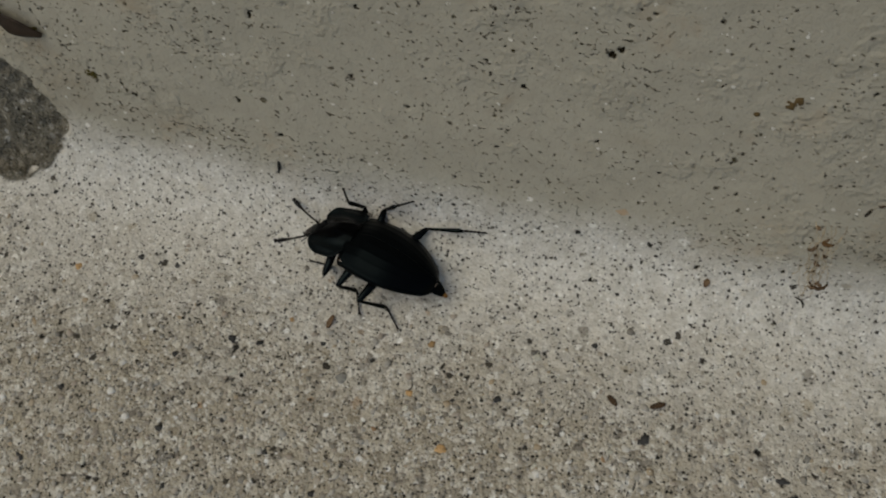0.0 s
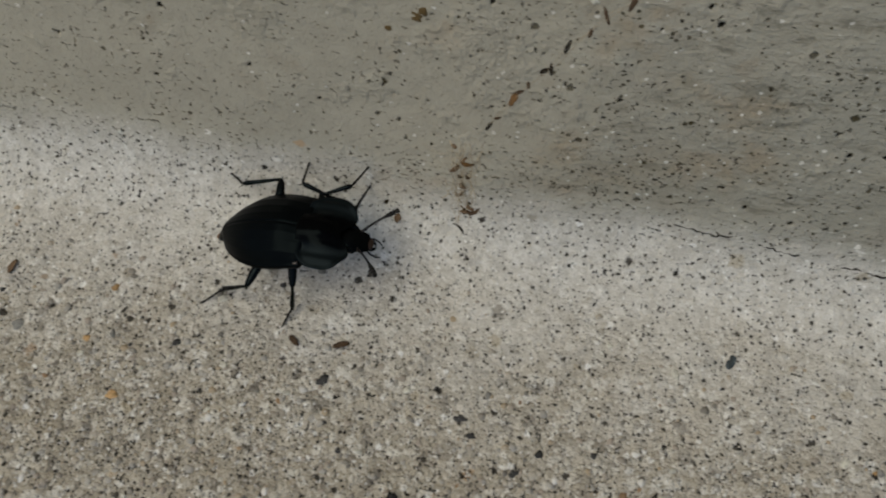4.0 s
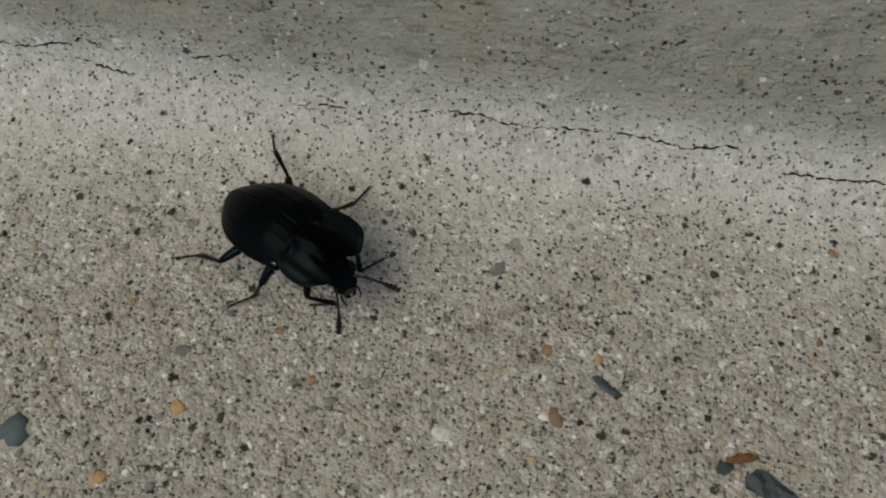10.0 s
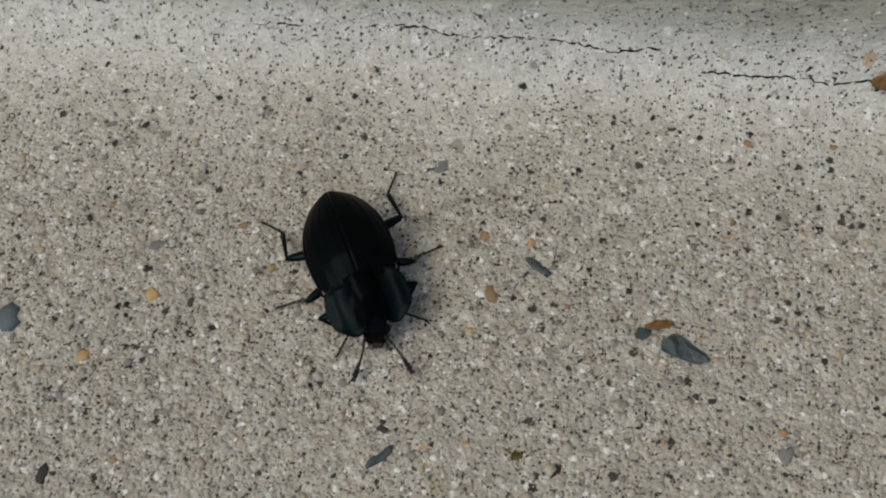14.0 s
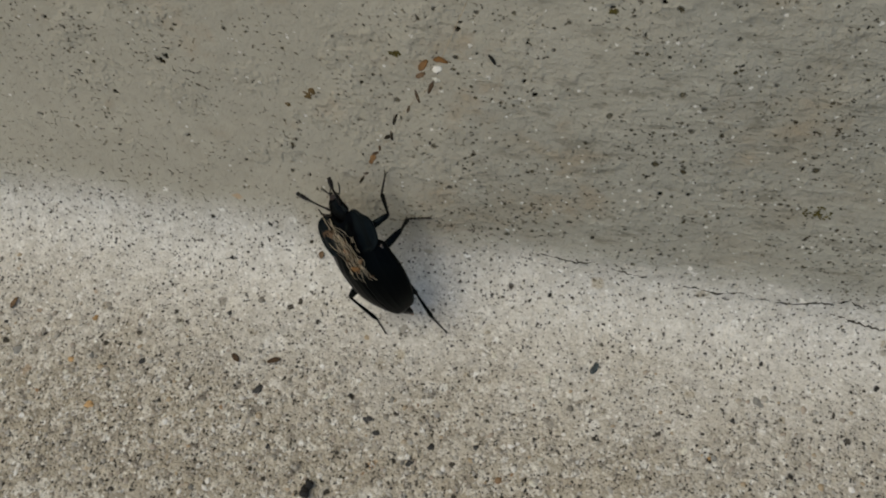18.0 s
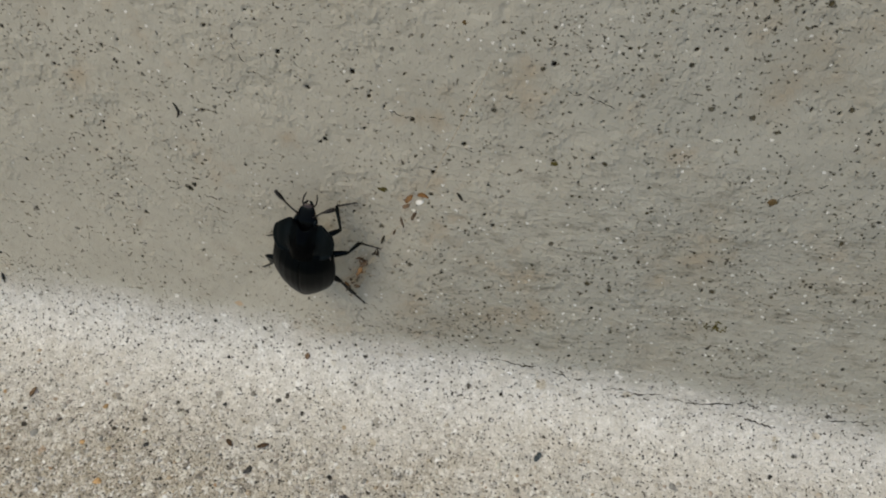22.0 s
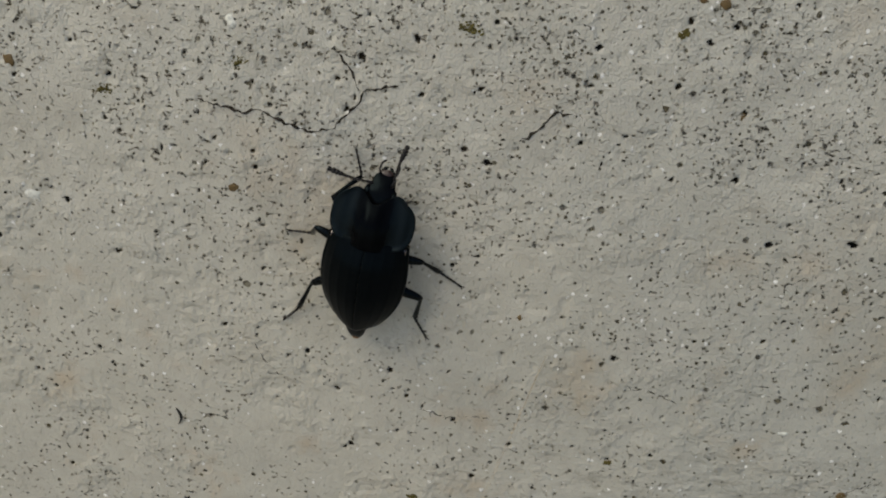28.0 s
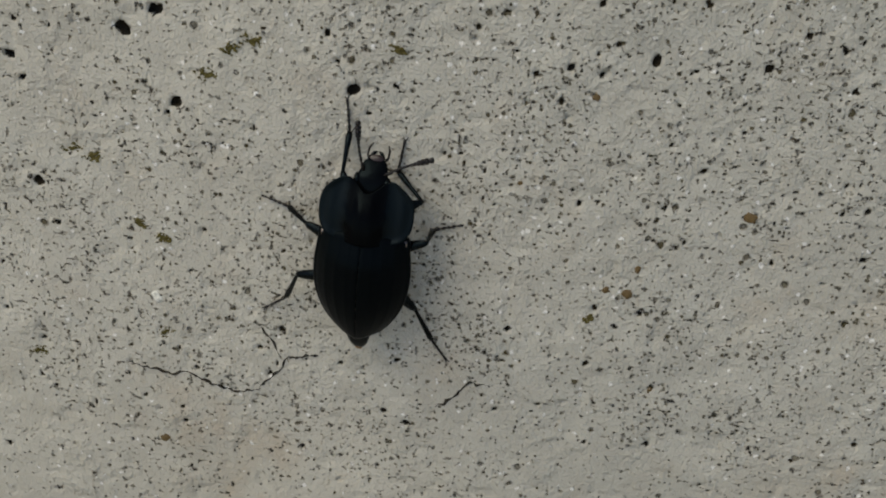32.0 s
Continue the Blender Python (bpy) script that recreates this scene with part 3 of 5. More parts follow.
def tube(points, radii, sides=8, bm=None, flat=1.0):
    """A round limb along points with a radius at each."""
    points = [Vector(p) for p in points]
    rings = []
    for k, p in enumerate(points):
        d = (points[min(k + 1, len(points) - 1)] - points[max(k - 1, 0)]).normalized()
        side = d.cross(Vector((0, 0, 1)))
        side = side.normalized() if side.length > 1e-4 else Vector((0, 1, 0))
        up = side.cross(d)
        rings.append([p + radii[k] * (math.cos(a) * side + flat * math.sin(a) * up) for a in (2 * math.pi * j / sides for j in range(sides))])
    return loft(rings, True, bm)

# ---- the beetle: x ahead, y to its left, z up, in millimetres; its origin lies in the middle of the body ----
beetle = tagged(new("beetle"), "black carrion beetle with ridged wing cases crawling over concrete", "beetle")


def mesh_mm(bm):
    bmesh.ops.scale(bm, vec=(MM, MM, MM), verts=bm.verts)
    return bm


def arch(x):
    """How far the body curves down towards its head and its tail, in millimetres."""
    return 0.036 * max(0, x - 1.2) ** 2 + 0.030 * max(0, -1.5 - x) ** 2


def arched(bm):
    for v in bm.verts:
        v.co.z -= arch(v.co.x / MM) * MM
    return bm


def smooth_step(a, b, v):
    t = min(max((v - a) / (b - a), 0), 1)
    return t * t * (3 - 2 * t)


def shield():
    """The pronotum: a polished raised disc between two broad flat lobes, with a bay in front for the head."""
    bm, rings, around = bmesh.new(), 22, 84
    rows = []
    for level in range(2 * rings + 1):
        row = []
        rho = (level if level <= rings else 2 * rings - level) / rings
        for k in range(around):
            th = 2 * math.pi * k / around
            c, s = math.cos(th), math.sin(th)
            ax, p = (2.85, 2.3) if c > 0 else (2.45, 3.4)
            r = (abs(c / ax) ** p + abs(s / 3.9) ** p) ** (-1 / p)
            off = (th + math.pi) % (2 * math.pi) - math.pi
            r -= 1.35 * math.exp(-((off / 0.50) ** 4))
            x, y = 5.2 + rho * r * c, rho * r * s
            ey = abs(y) / 3.9
            disc = (1 - smooth_step(0.10, 0.72, ey)) * (1 - 0.8 * smooth_step(4.9, 7.3, x))
            z = 0.52 + 0.95 * disc - 0.50 * ey ** 2.4 + 0.24 * smooth_step(0.86, 1.0, rho) * smooth_step(0.3, 0.7, ey)
            z += 0.28 * math.exp(-(((ey - 0.76) / 0.14) ** 2))
            z -= 0.20 * math.exp(-(((abs(y) - 1.05) / 0.38) ** 2) - ((x - 5.5) / 1.0) ** 2)
            z -= 0.14 * math.exp(-(((abs(y) - 1.7) / 0.5) ** 2) - ((x - 3.5) / 0.5) ** 2)
            z = z if level <= rings else z - 0.30 - 0.6 * (1 - rho)
            row.append(bm.verts.new((x, y, z)) if rho > 0 or k == 0 else row[0])
        rows.append(row)
    for a, b in zip(rows, rows[1:]):
        for k in range(around):
            f = [a[k], a[(k + 1) % around], b[(k + 1) % around], b[k]]
            f = [v for n, v in enumerate(f) if v not in f[:n]]
            if len(f) > 2:
                bm.faces.new(f)
    return mesh_mm(bm)


def wing_case(side):
    """One elytron: a square shoulder, three ridges along it, a raised rim, and a narrow rounded end."""
    bm, nv, nu = bmesh.new(), 72, 36
    rows = []
    for i in range(nv + 1):
        v = i / nv
        x = 3.35 - 10.75 * v
        w = 4.12 * (0.92 + 0.08 * smooth_step(0, 0.35, v)) * (1 - 0.66 * max(0, (v - 0.34) / 0.66) ** 2.3)
        w *= 1 - 0.22 * max(0, 1 - v / 0.05) ** 2
        w *= 1 - 0.45 * max(0, (v - 0.93) / 0.07) ** 2
        h = 1.95 * (0.62 + 0.38 * smooth_step(0, 0.26, v)) * (1 - 0.45 * max(0, (v - 0.3) / 0.7) ** 2)
        row = []
        for j in range(nu + 1):
            u = j / nu
            z = h * (1 - u ** 2.3) ** 0.75 - 0.35 * u
            keep = smooth_step(0.0, 0.06, v) * (1 - smooth_step(0.72, 0.95, v))
            for at, high in ((0.24, 0.026), (0.47, 0.036), (0.70, 0.046)):
                z += high * keep * math.exp(-(((u - at) / 0.038) ** 2))
            z += 0.16 * math.exp(-(((u - 0.985) / 0.03) ** 2))
            z -= 0.08 * math.exp(-((u / 0.022) ** 2))
            bend = 0.25 * (1 - u) ** 2 * smooth_step(0.94, 1.0, v)
            row.append(bm.verts.new((x + bend, side * (0.015 + u * w), z)))
        for z, inn in ((-0.62, 0.99), (-0.85, 0.82)):
            row.append(bm.verts.new((x, side * (0.015 + w * inn), z * (1 - 0.3 * v))))
        rows.append(row)
    for a, b in zip(rows, rows[1:]):
        for k in range(len(a) - 1):
            bm.faces.new((a[k], a[k + 1], b[k + 1], b[k]))
    bm.faces.new(rows[0])
    bm.faces.new(rows[-1][::-1])
    return mesh_mm(bm)


def ring_body(spans, sides=28, bm=None):
    """A lofted body from rows of (x, half width, top, bottom)."""
    rings = []
    for x, w, top, low in spans:
        ring = []
        for k in range(sides):
            a = 2 * math.pi * k / sides
            c, s = math.cos(a), math.sin(a)
            ring.append((x, w * math.copysign(abs(c) ** 0.8, c), (top if s > 0 else -low) * abs(s) ** 0.9 * (1 if s > 0 else 1) + 0 if s > 0 else low * abs(s) ** 0.9))
        rings.append(ring)
    return arched(mesh_mm(loft(rings, True, bm)))


part("pronotum", arched(shield()), SHEEN, beetle, "domed black neck shield with flat blue-black rims")
part("wing_case", arched(wing_case(1)), SHELL, beetle, "black wing case with three fine ridges")
part("wing_case", arched(wing_case(-1)), SHELL, beetle, "black wing case with three fine ridges")
belly = []
for k in range(41):
    v = k / 40
    x = 3.0 - 10.5 * v
    w = 3.6 * (1 - max(0, (v - 0.30) / 0.72) ** 1.9 * 0.90)
    groove = 0.10 * abs(math.sin(v * 5.5 * math.pi)) ** 0.3
    belly.append((x, w, 0.25, -(0.95 * (1 - 0.75 * max(0, (v - 0.25) / 0.75) ** 1.5) + groove - 0.1)))
part("abdomen", ring_body(belly), BELLY, beetle, "dark brown ringed belly")
tip = part("abdomen_tip", ring_body([(-6.2, 1.25, 0.72, -0.42), (-7.0, 1.12, 0.64, -0.42), (-7.8, 0.98, 0.5, -0.40), (-8.5, 0.80, 0.36, -0.34), (-9.0, 0.56, 0.2, -0.26), (-9.25, 0.36, 0.08, -0.18)], 20), SHELL, beetle, "pointed black tip of the abdomen")
part("tail_end", ring_body([(-9.2, 0.34, 0.06, -0.17), (-9.4, 0.30, 0.03, -0.16), (-9.6, 0.20, 0.0, -0.13), (-9.68, 0.08, -0.03, -0.09)], 14), AMBER, tip, "amber end of the tail")
part("breast", ring_body([(6.2, 1.1, 0.3, -0.5), (5.4, 1.9, 0.4, -0.95), (4.0, 2.5, 0.5, -1.15), (2.6, 2.9, 0.5, -1.2), (1.9, 3.35, 0.35, -1.2), (1.2, 3.4, 0.3, -1.15), (0.2, 3.3, 0.2, -0.9)], 24), UNDER, beetle)
bm = bmesh.new()
for at, r, n in (((2.8, 0, 1.2), (0.75, 0.6, 0.14), 3),):
    bmesh.ops.create_icosphere(bm, subdivisions=n, radius=1, matrix=Matrix.Translation(at) @ Matrix.Diagonal((*r, 1)))
part("scutellum", arched(mesh_mm(bm)), SHELL, beetle, "small black triangle between the wing cases")
head = part("head", ring_body([(5.4, 1.00, 0.10, -0.65), (6.1, 1.14, 0.20, -0.75), (6.7, 1.14, 0.26, -0.75), (7.05, 1.26, 0.38, -0.75), (7.45, 1.33, 0.46, -0.72), (7.8, 1.24, 0.42, -0.64), (8.05, 1.12, 0.34, -0.56), (8.4, 1.08, 0.22, -0.5), (8.75, 0.92, 0.08, -0.42), (8.98, 0.55, -0.06, -0.32)], 30), FACE, beetle, "small glossy black head")
bm = bmesh.new()
bmesh.ops.create_icosphere(bm, subdivisions=3, radius=1, matrix=Matrix.Translation((8.95, 0, -0.10)) @ Matrix.Diagonal((0.32, 0.62, 0.14, 1)))
part("upper_lip", arched(mesh_mm(bm)), LIP, head, "dark red-brown upper lip")
for side in (1, -1):
    bm = bmesh.new()
    bmesh.ops.create_icosphere(bm, subdivisions=3, radius=1, matrix=Matrix.Translation((7.4, side * 1.24, 0.06)) @ Matrix.Diagonal((0.42, 0.28, 0.40, 1)))
    part("eye", arched(mesh_mm(bm)), GLOSS, head, "black bead-like eye")
    part("jaw", arched(mesh_mm(tube([(8.7, side * 0.42, -0.26), (9.05, side * 0.46, -0.28), (9.32, side * 0.28, -0.30), (9.42, side * 0.05, -0.32)], [0.22, 0.20, 0.14, 0.05], 8))), GLOSS, head)
    part("palp", arched(mesh_mm(tube([(8.6, side * 0.55, -0.4), (9.0, side * 0.85, -0.6), (9.4, side * 0.85, -0.9), (9.7, side * 0.65, -1.15)], [0.08, 0.10, 0.10, 0.06], 7))), UNDER, head, "thin dark palp")


def feeler():
    """An antenna along x from its root: a slim stalk of joints, swelling to a four-jointed club."""
    pts, radii, x = [], [], 0.0
    for long, thick in ((0.85, 0.15), (0.45, 0.13), (0.42, 0.125), (0.38, 0.125), (0.36, 0.13), (0.34, 0.14), (0.34, 0.17), (0.36, 0.24), (0.38, 0.29), (0.38, 0.30), (0.48, 0.25)):
        for f, k in ((0.05, 0.6), (0.3, 0.9), (0.75, 1.0), (0.95, 0.7)):
            pts.append((x + long * f, 0.12 * math.sin(x * 0.8), 0))
            radii.append(thick * k)
        x += long
    return mesh_mm(tube([(x * 0.92, y, z) for x, y, z in pts], radii, 9))


NECK = Vector((6.1, 0.0, -0.15 - arch(6.1))) * MM
FEELERS = {}
for name, side in (("left", 1), ("right", -1)):
    ob = part("antenna", feeler(), UNDER, beetle, "black jointed antenna with a thick club")
    ob.matrix_basis = pose(8.0 * MM, side * 0.85 * MM, (0.2 - arch(8.0)) * MM, 0, -8, side * 38)
    FEELERS[name] = (ob, side)

# hip, femur, shin and foot lengths, then the usual resting place of the foot
LEG_PLAN = {1: ((4.5, 1.5, -1.15), 3.3, 3.4, 2.7, (7.2, 4.4)), 2: ((1.4, 1.9, -1.0), 3.5, 3.4, 2.7, (0.6, 8.2)), 3: ((-1.7, 2.0, -0.95), 3.9, 4.3, 2.9, (-8.6, 7.0))}


def thigh(long, thick):
    return mesh_mm(tube([(long * f, 0, 0) for f in (-0.06, 0.06, 0.25, 0.5, 0.75, 0.93, 1.03)], [thick * r for r in (0.4, 0.75, 1.0, 1.05, 0.9, 0.7, 0.35)], 10, None, 0.8))


def shin(long, thick, spines=7):
    bm = tube([(long * f, 0, 0) for f in (-0.03, 0.06, 0.3, 0.6, 0.88, 1.0)], [thick * r for r in (0.4, 0.6, 0.72, 0.9, 1.1, 0.6)], 9)
    rng = random.Random(5)
    for k in range(spines):
        x, a = long * (0.25 + 0.7 * k / spines), rng.uniform(0, 6.28)
        d = Vector((0.5, math.cos(a), math.sin(a)))
        tube([Vector((x, 0, 0)) + d * thick * 0.5, Vector((x, 0, 0)) + d * thick * 1.9], [0.035, 0.008], 4, bm)
    for side in (1, -1):
        tube([(long * 0.97, side * thick * 0.5, -0.05), (long * 1.12, side * thick * 1.4, -0.16)], [0.06, 0.012], 5, bm)
    return mesh_mm(bm)


def foot(long):
    pts, radii, x = [], [], 0.0
    for f, r in ((0.22, 0.15), (0.17, 0.14), (0.16, 0.135), (0.15, 0.13), (0.30, 0.115)):
        d = long * f
        pts += [(x + d * 0.05, 0, 0), (x + d * 0.3, 0, 0.01), (x + d * 0.8, 0, 0), (x + d * 0.98, 0, 0)]
        radii += [r * 0.6, r * 0.8, r * 1.15, r * 0.6]
        x += d
    bm = tube(pts, radii, 8)
    for side in (1, -1):
        tube([(x - 0.05, side * 0.04, 0.02), (x + 0.2, side * 0.17, 0.0), (x + 0.36, side * 0.2, -0.14)], [0.055, 0.045, 0.012], 5, bm)
    return mesh_mm(bm)


LEGS = {}
for k, (hip, lf, lt, la, rest) in LEG_PLAN.items():
    for mark, side in (("L", 1), ("R", -1)):
        leg = part("leg", thigh(lf, 0.42 + 0.03 * k), GLOSS, beetle, "slender black leg")
        LEGS[mark + str(k)] = (leg, part("tibia", shin(lt, 0.26), GLOSS, leg, "spiny black shin"), part("tarsus", foot(la), UNDER, leg, "jointed black foot with two claws"), side, k)


# ---- things on and in the concrete ----
def mark(ob, x, s, turn=0.0, lift=0.0, size=(1, 1, 1)):
    """Lays a thing on the surface: x and s in millimetres, turned in its plane."""
    h = float(lift_of(np.array([x * MM]), np.array([s * MM]))[0])
    ob.matrix_basis = spot(x * MM, s * MM, lift * MM + h) @ pose(0, 0, 0, 0, 0, turn) @ Matrix.Diagonal((*size, 1))
    return ob


def lump(seed, detail=2, rough=0.28):
    """An uneven rounded stone of radius 1."""
    bm = bmesh.new()
    bmesh.ops.create_icosphere(bm, subdivisions=detail, radius=1)
    rng = random.Random(seed)
    axis = Vector((rng.random(), rng.random(), rng.random())) * 9
    for v in bm.verts:
        v.co *= 1 + rough * noise.noise(v.co * 1.3 + axis) * 2
    return bm


def mesh_of(name, bm, material, smooth=True):
    ob = part(name, bm, material, None, "", smooth)
    me = ob.data
    bpy.data.objects.remove(ob)
    return me


STONE_MESHES = {kind: [mesh_of("stone", lump(k + 10 * n, 2), mat) for k in range(3)] for n, (kind, mat) in enumerate(STONES.items())}


def set_stones(kind, rows):
    rng = random.Random(len(kind) * 7 + len(rows))
    for x, s, size in rows:
        ob = new("stone", rng.choice(STONE_MESHES[kind]))
        ob.parent = floor if s < 0 else wall
        r = size * 0.5 * MM
        mark(ob, x, s, rng.uniform(0, 360), -0.32 * size * 0.5 + 0.02, (r * rng.uniform(1.0, 1.25), r * rng.uniform(0.7, 0.95), r * 0.55))


set_stones("brown", [(130.9, -20.3, 2.12), (105.8, -16.4, 1.1), (153.9, -1.3, 0.95), (162.2, -0.5, 0.97), (129.7, -14.4, 1.35), (109.3, -20.4, 1.4), (46.5, -17.4, 0.98), (79.9, -46.3, 1.24), (55.1, -32.4, 1.72), (44.5, -33.1, 1.27)])
set_stones("pale", [(121.7, -23.3, 2.43), (157, -14.3, 1.37), (129, -22.9, 1.2), (119.2, -14.2, 1.11), (66.1, -10.2, 1.06), (86.4, -12.3, 0.95), (29.5, -24.6, 1.04), (59.4, -18.8, 0.84), (-35.6, -24.4, 1.16), (-28.5, -14.6, 0.96), (5.6, -17.3, 0.72), (-23.7, -22.4, 1.12), (-42.3, -9.4, 0.82), (51.2, -49.6, 1.67), (42.5, -22.3, 0.93), (110.1, -19.2, 1.14), (72.9, -42.4, 1.26)])
set_stones("orange", [(98.6, -24.8, 1.88), (91.6, -15.7, 1.06), (134.1, -14.5, 1.34), (-4.2, -17.8, 1.44), (-50.7, -6.4, 1.14), (87.7, -44.5, 1.35), (93.8, -31.6, 1.41)])
set_stones("grey", [(111.6, -21.9, 1.26), (138.2, -11.6, 1.05), (124.2, -7.3, 1.74), (107.9, -7.4, 1.02), (158, -31.6, 1.78), (98.2, -31.6, 1.2), (73.6, -3.3, 1.78), (64.3, -17.1, 1.46), (70.9, -17.9, 0.93), (88.7, -6.7, 1.3), (-16.7, -12.6, 1.49), (74.1, -34.9, 1.52), (40.6, -40.9, 1.64), (52.1, -52.6, 1.54), (77, -19.1, 1.11), (97.6, -19.6, 1.36)])
set_stones("dark", [(102.5, -24.8, 1.19), (139.8, -25.7, 0.59), (151.6, -27.8, 0.98), (123.2, -34.4, 1.17), (36.1, -17.3, 1.14), (31.5, -14.6, 1.05), (49.5, -17.9, 0.59), (92.4, -6.2, 0.88), (16, -12.2, 1.46), (-48, -28.7, 0.95), (0.5, -11.4, 1.22), (17.3, -16.2, 0.6), (30.1, -13.1, 1.24), (-57.3, 2.1, 0.74), (-29.9, -11, 1.17), (-26.7, -10.7, 0.9), (25.1, -22.9, 1.42), (34.5, -51.1, 1.15), (80, -49.8, 1.23), (93.7, -42.7, 1.7)])
set_stones("slate", [(85.2, -29, 3.07)])
set_stones("pale", [(35.8, 35.8, 0.94), (69.6, 51.5, 1.04), (13.5, 89.2, 1.37), (-6.9, 70.8, 2.06)])


SMALL_STONES = {kind: mesh_of("stone", lump(300 + n, 1, 0.3), mat) for n, (kind, mat) in enumerate(STONES.items())}
rng = random.Random(77)
for _ in range(215):
    kind = rng.choices(("dark", "grey", "pale", "brown", "orange"), (30, 28, 26, 11, 5))[0]
    ob = new("stone", SMALL_STONES[kind])
    ob.parent = floor
    r = rng.uniform(0.28, 0.52) * MM
    mark(ob, rng.uniform(-55, 170), -2 - 46 * rng.random() ** 0.8, rng.uniform(0, 360), -0.0002 / MM * 0.5, (r * rng.uniform(1.0, 1.4), r * rng.uniform(0.7, 1.0), r * 0.6))
RUST_SPOTS = [mesh_of("rust_spot", lump(60 + k, 2, 0.4), STAIN) for k in range(3)]


for n, (x, s, size) in enumerate([(13.1, 73.5, 1.11), (41.6, 62.2, 0.9), (-7.6, 84.1, 1.4), (55.9, 93.8, 1.23), (65.1, 101.8, 1.38), (54, 94, 0.85), (56.4, 96.2, 1.09), (59.2, 84.2, 0.64), (51.3, 111, 0.83), (45.8, 103.3, 0.57), (76.8, 44.6, 1.44), (22.1, 32.3, 1.12), (19.1, 30, 0.77), (21.6, 31.6, 1.37)]):
    ob = new("rust_spot", RUST_SPOTS[n % 3])
    ob.parent = wall
    mark(ob, x, s, 40 * n, -0.1 * size, (size * 0.5 * MM, size * 0.38 * MM, size * 0.2 * MM))


def crack(points, wide, seed):
    """A dirt-filled crack that wanders between points given in x and s."""
    rng = random.Random(seed)
    way = []
    for (x0, s0), (x1, s1) in zip(points, points[1:]):
        n = max(2, int(math.hypot(x1 - x0, s1 - s0) / 0.35))
        way += [(x0 + (x1 - x0) * k / n, s0 + (s1 - s0) * k / n) for k in range(n)]
    way.append(points[-1])
    pts, radii = [], []
    for k, (x, s) in enumerate(way):
        if 0 < k < len(way) - 1:
            x, s = x + rng.uniform(-0.13, 0.13), s + rng.uniform(-0.17, 0.17)
        h = float(lift_of(np.array([x * MM]), np.array([s * MM]))[0])
        pts.append(spot(x * MM, s * MM, h + (0.00001 if s > 75 else -0.000025)).translation)
        ends = min(1, k / 3 + 0.25, (len(way) - 1 - k) / 3 + 0.25)
        radii.append(wide * MM * 0.5 * ends * rng.uniform(0.05, 1.2))
    ob = part("crack", tube(pts, radii, 6), DIRT, wall, "fine dark crack in the cement", False)
    return ob


CRACKS = [
    [(46.4, 11.4), (48.4, 11.0), (50.4, 10.8), (52.4, 11.0), (53.6, 11.5)],
    [(54.7, 10.6), (57.2, 10.1), (60.0, 9.8)],
    [(62.8, 9.2), (64.8, 9.4), (67.6, 9.1), (69.5, 9.7), (70.6, 9.7)],
    [(70.6, 9.7), (73.7, 9.2), (76.3, 9.6), (78.9, 10.3), (81.5, 11.1), (83.3, 10.0)],
    [(80.3, 8.7), (83.1, 7.9), (85.9, 7.5)],
    [(38.4, 15.7), (38.9, 14.4), (39.4, 12.7), (40.2, 12.1)],
    [(91.6, 10.2), (94.4, 10.9), (96.6, 11.3)],
    [(101.5, 6.6), (104.8, 7.0), (107.6, 7.0)],
    [(114.3, 7.6), (117.8, 7.9), (120.5, 7.9), (122.7, 7.4), (126.1, 7.4), (129.5, 7.8), (132.9, 7.8)],
    [(133.0, 7.9), (136.1, 7.6), (140.0, 7.1), (142.6, 7.6), (145.2, 8.0)],
    [(148.2, 5.7), (150.9, 5.9), (154.0, 5.9), (156.6, 6.2), (159.0, 6.1), (161.3, 5.8), (164.8, 6.4), (167.7, 6.9)],
    [(-44.6, 16.3), (-43.4, 15.7), (-41.1, 15.4), (-39.5, 15.2), (-38.1, 15.1), (-36.4, 15.4), (-35.4, 15.3)],
    [(-47.9, 14.5), (-46.2, 14.4)],
    [(10.0, 81.9), (12.7, 81.3), (14.2, 80.9), (15.8, 81.3), (17.9, 80.4), (20.3, 79.5), (22.7, 80.2), (23.7, 81.4), (24.8, 82.3), (25.7, 84.0), (27.8, 84.4), (29.3, 85.0)],
    [(23.1, 87.1), (24.4, 85.4), (25.0, 83.9)],
    [(39.8, 80.4), (41.7, 81.9), (42.8, 83.3), (44.6, 83.2)],
    [(66.4, 66.2), (66.3, 68.1), (68.1, 69.4)],
    [(52.6, 55.3), (55.5, 55.0), (58.5, 53.9)],
    [(31.7, 50.4), (35.0, 49.4), (39.7, 49.9)],
    [(49.1, 70.5), (48.3, 72.5)],
    [(14.7, 56.6), (15.9, 54.4), (17.4, 52.8), (18.7, 51.9)],
    [(76.9, 44.7), (79.4, 46.2), (82.4, 48.0)],
]
for n, points in enumerate(CRACKS):
    crack(points, 0.29 if points[0][1] > 75 else 0.25 if points[0][1] < 13 else 0.15, n)


def chaff(seed, long, wide, bend=0.5):
    """A dry scale of chaff: a cupped, pointed flake with thickness."""
    rng = random.Random(seed)
    rings = []
    for k in range(9):
        v = k / 8
        w = wide * (0.25 + math.sin(math.pi * min(1, v * 0.92 + 0.06)) ** 0.8) * rng.uniform(0.8, 1.15)
        x, z = long * (v - 0.5), bend * long * 0.3 * math.sin(math.pi * v) + 0.1
        rings.append([(x, w * c, z + 0.16 * w * (c * c) * 2 + up) for c, up in ((-0.5, 0), (-0.25, 0), (0.0, 0), (0.25, 0), (0.5, 0), (0.5, 0.09), (0.25, 0.11), (0, 0.12), (-0.25, 0.11), (-0.5, 0.09))])
    return mesh_mm(loft(rings))


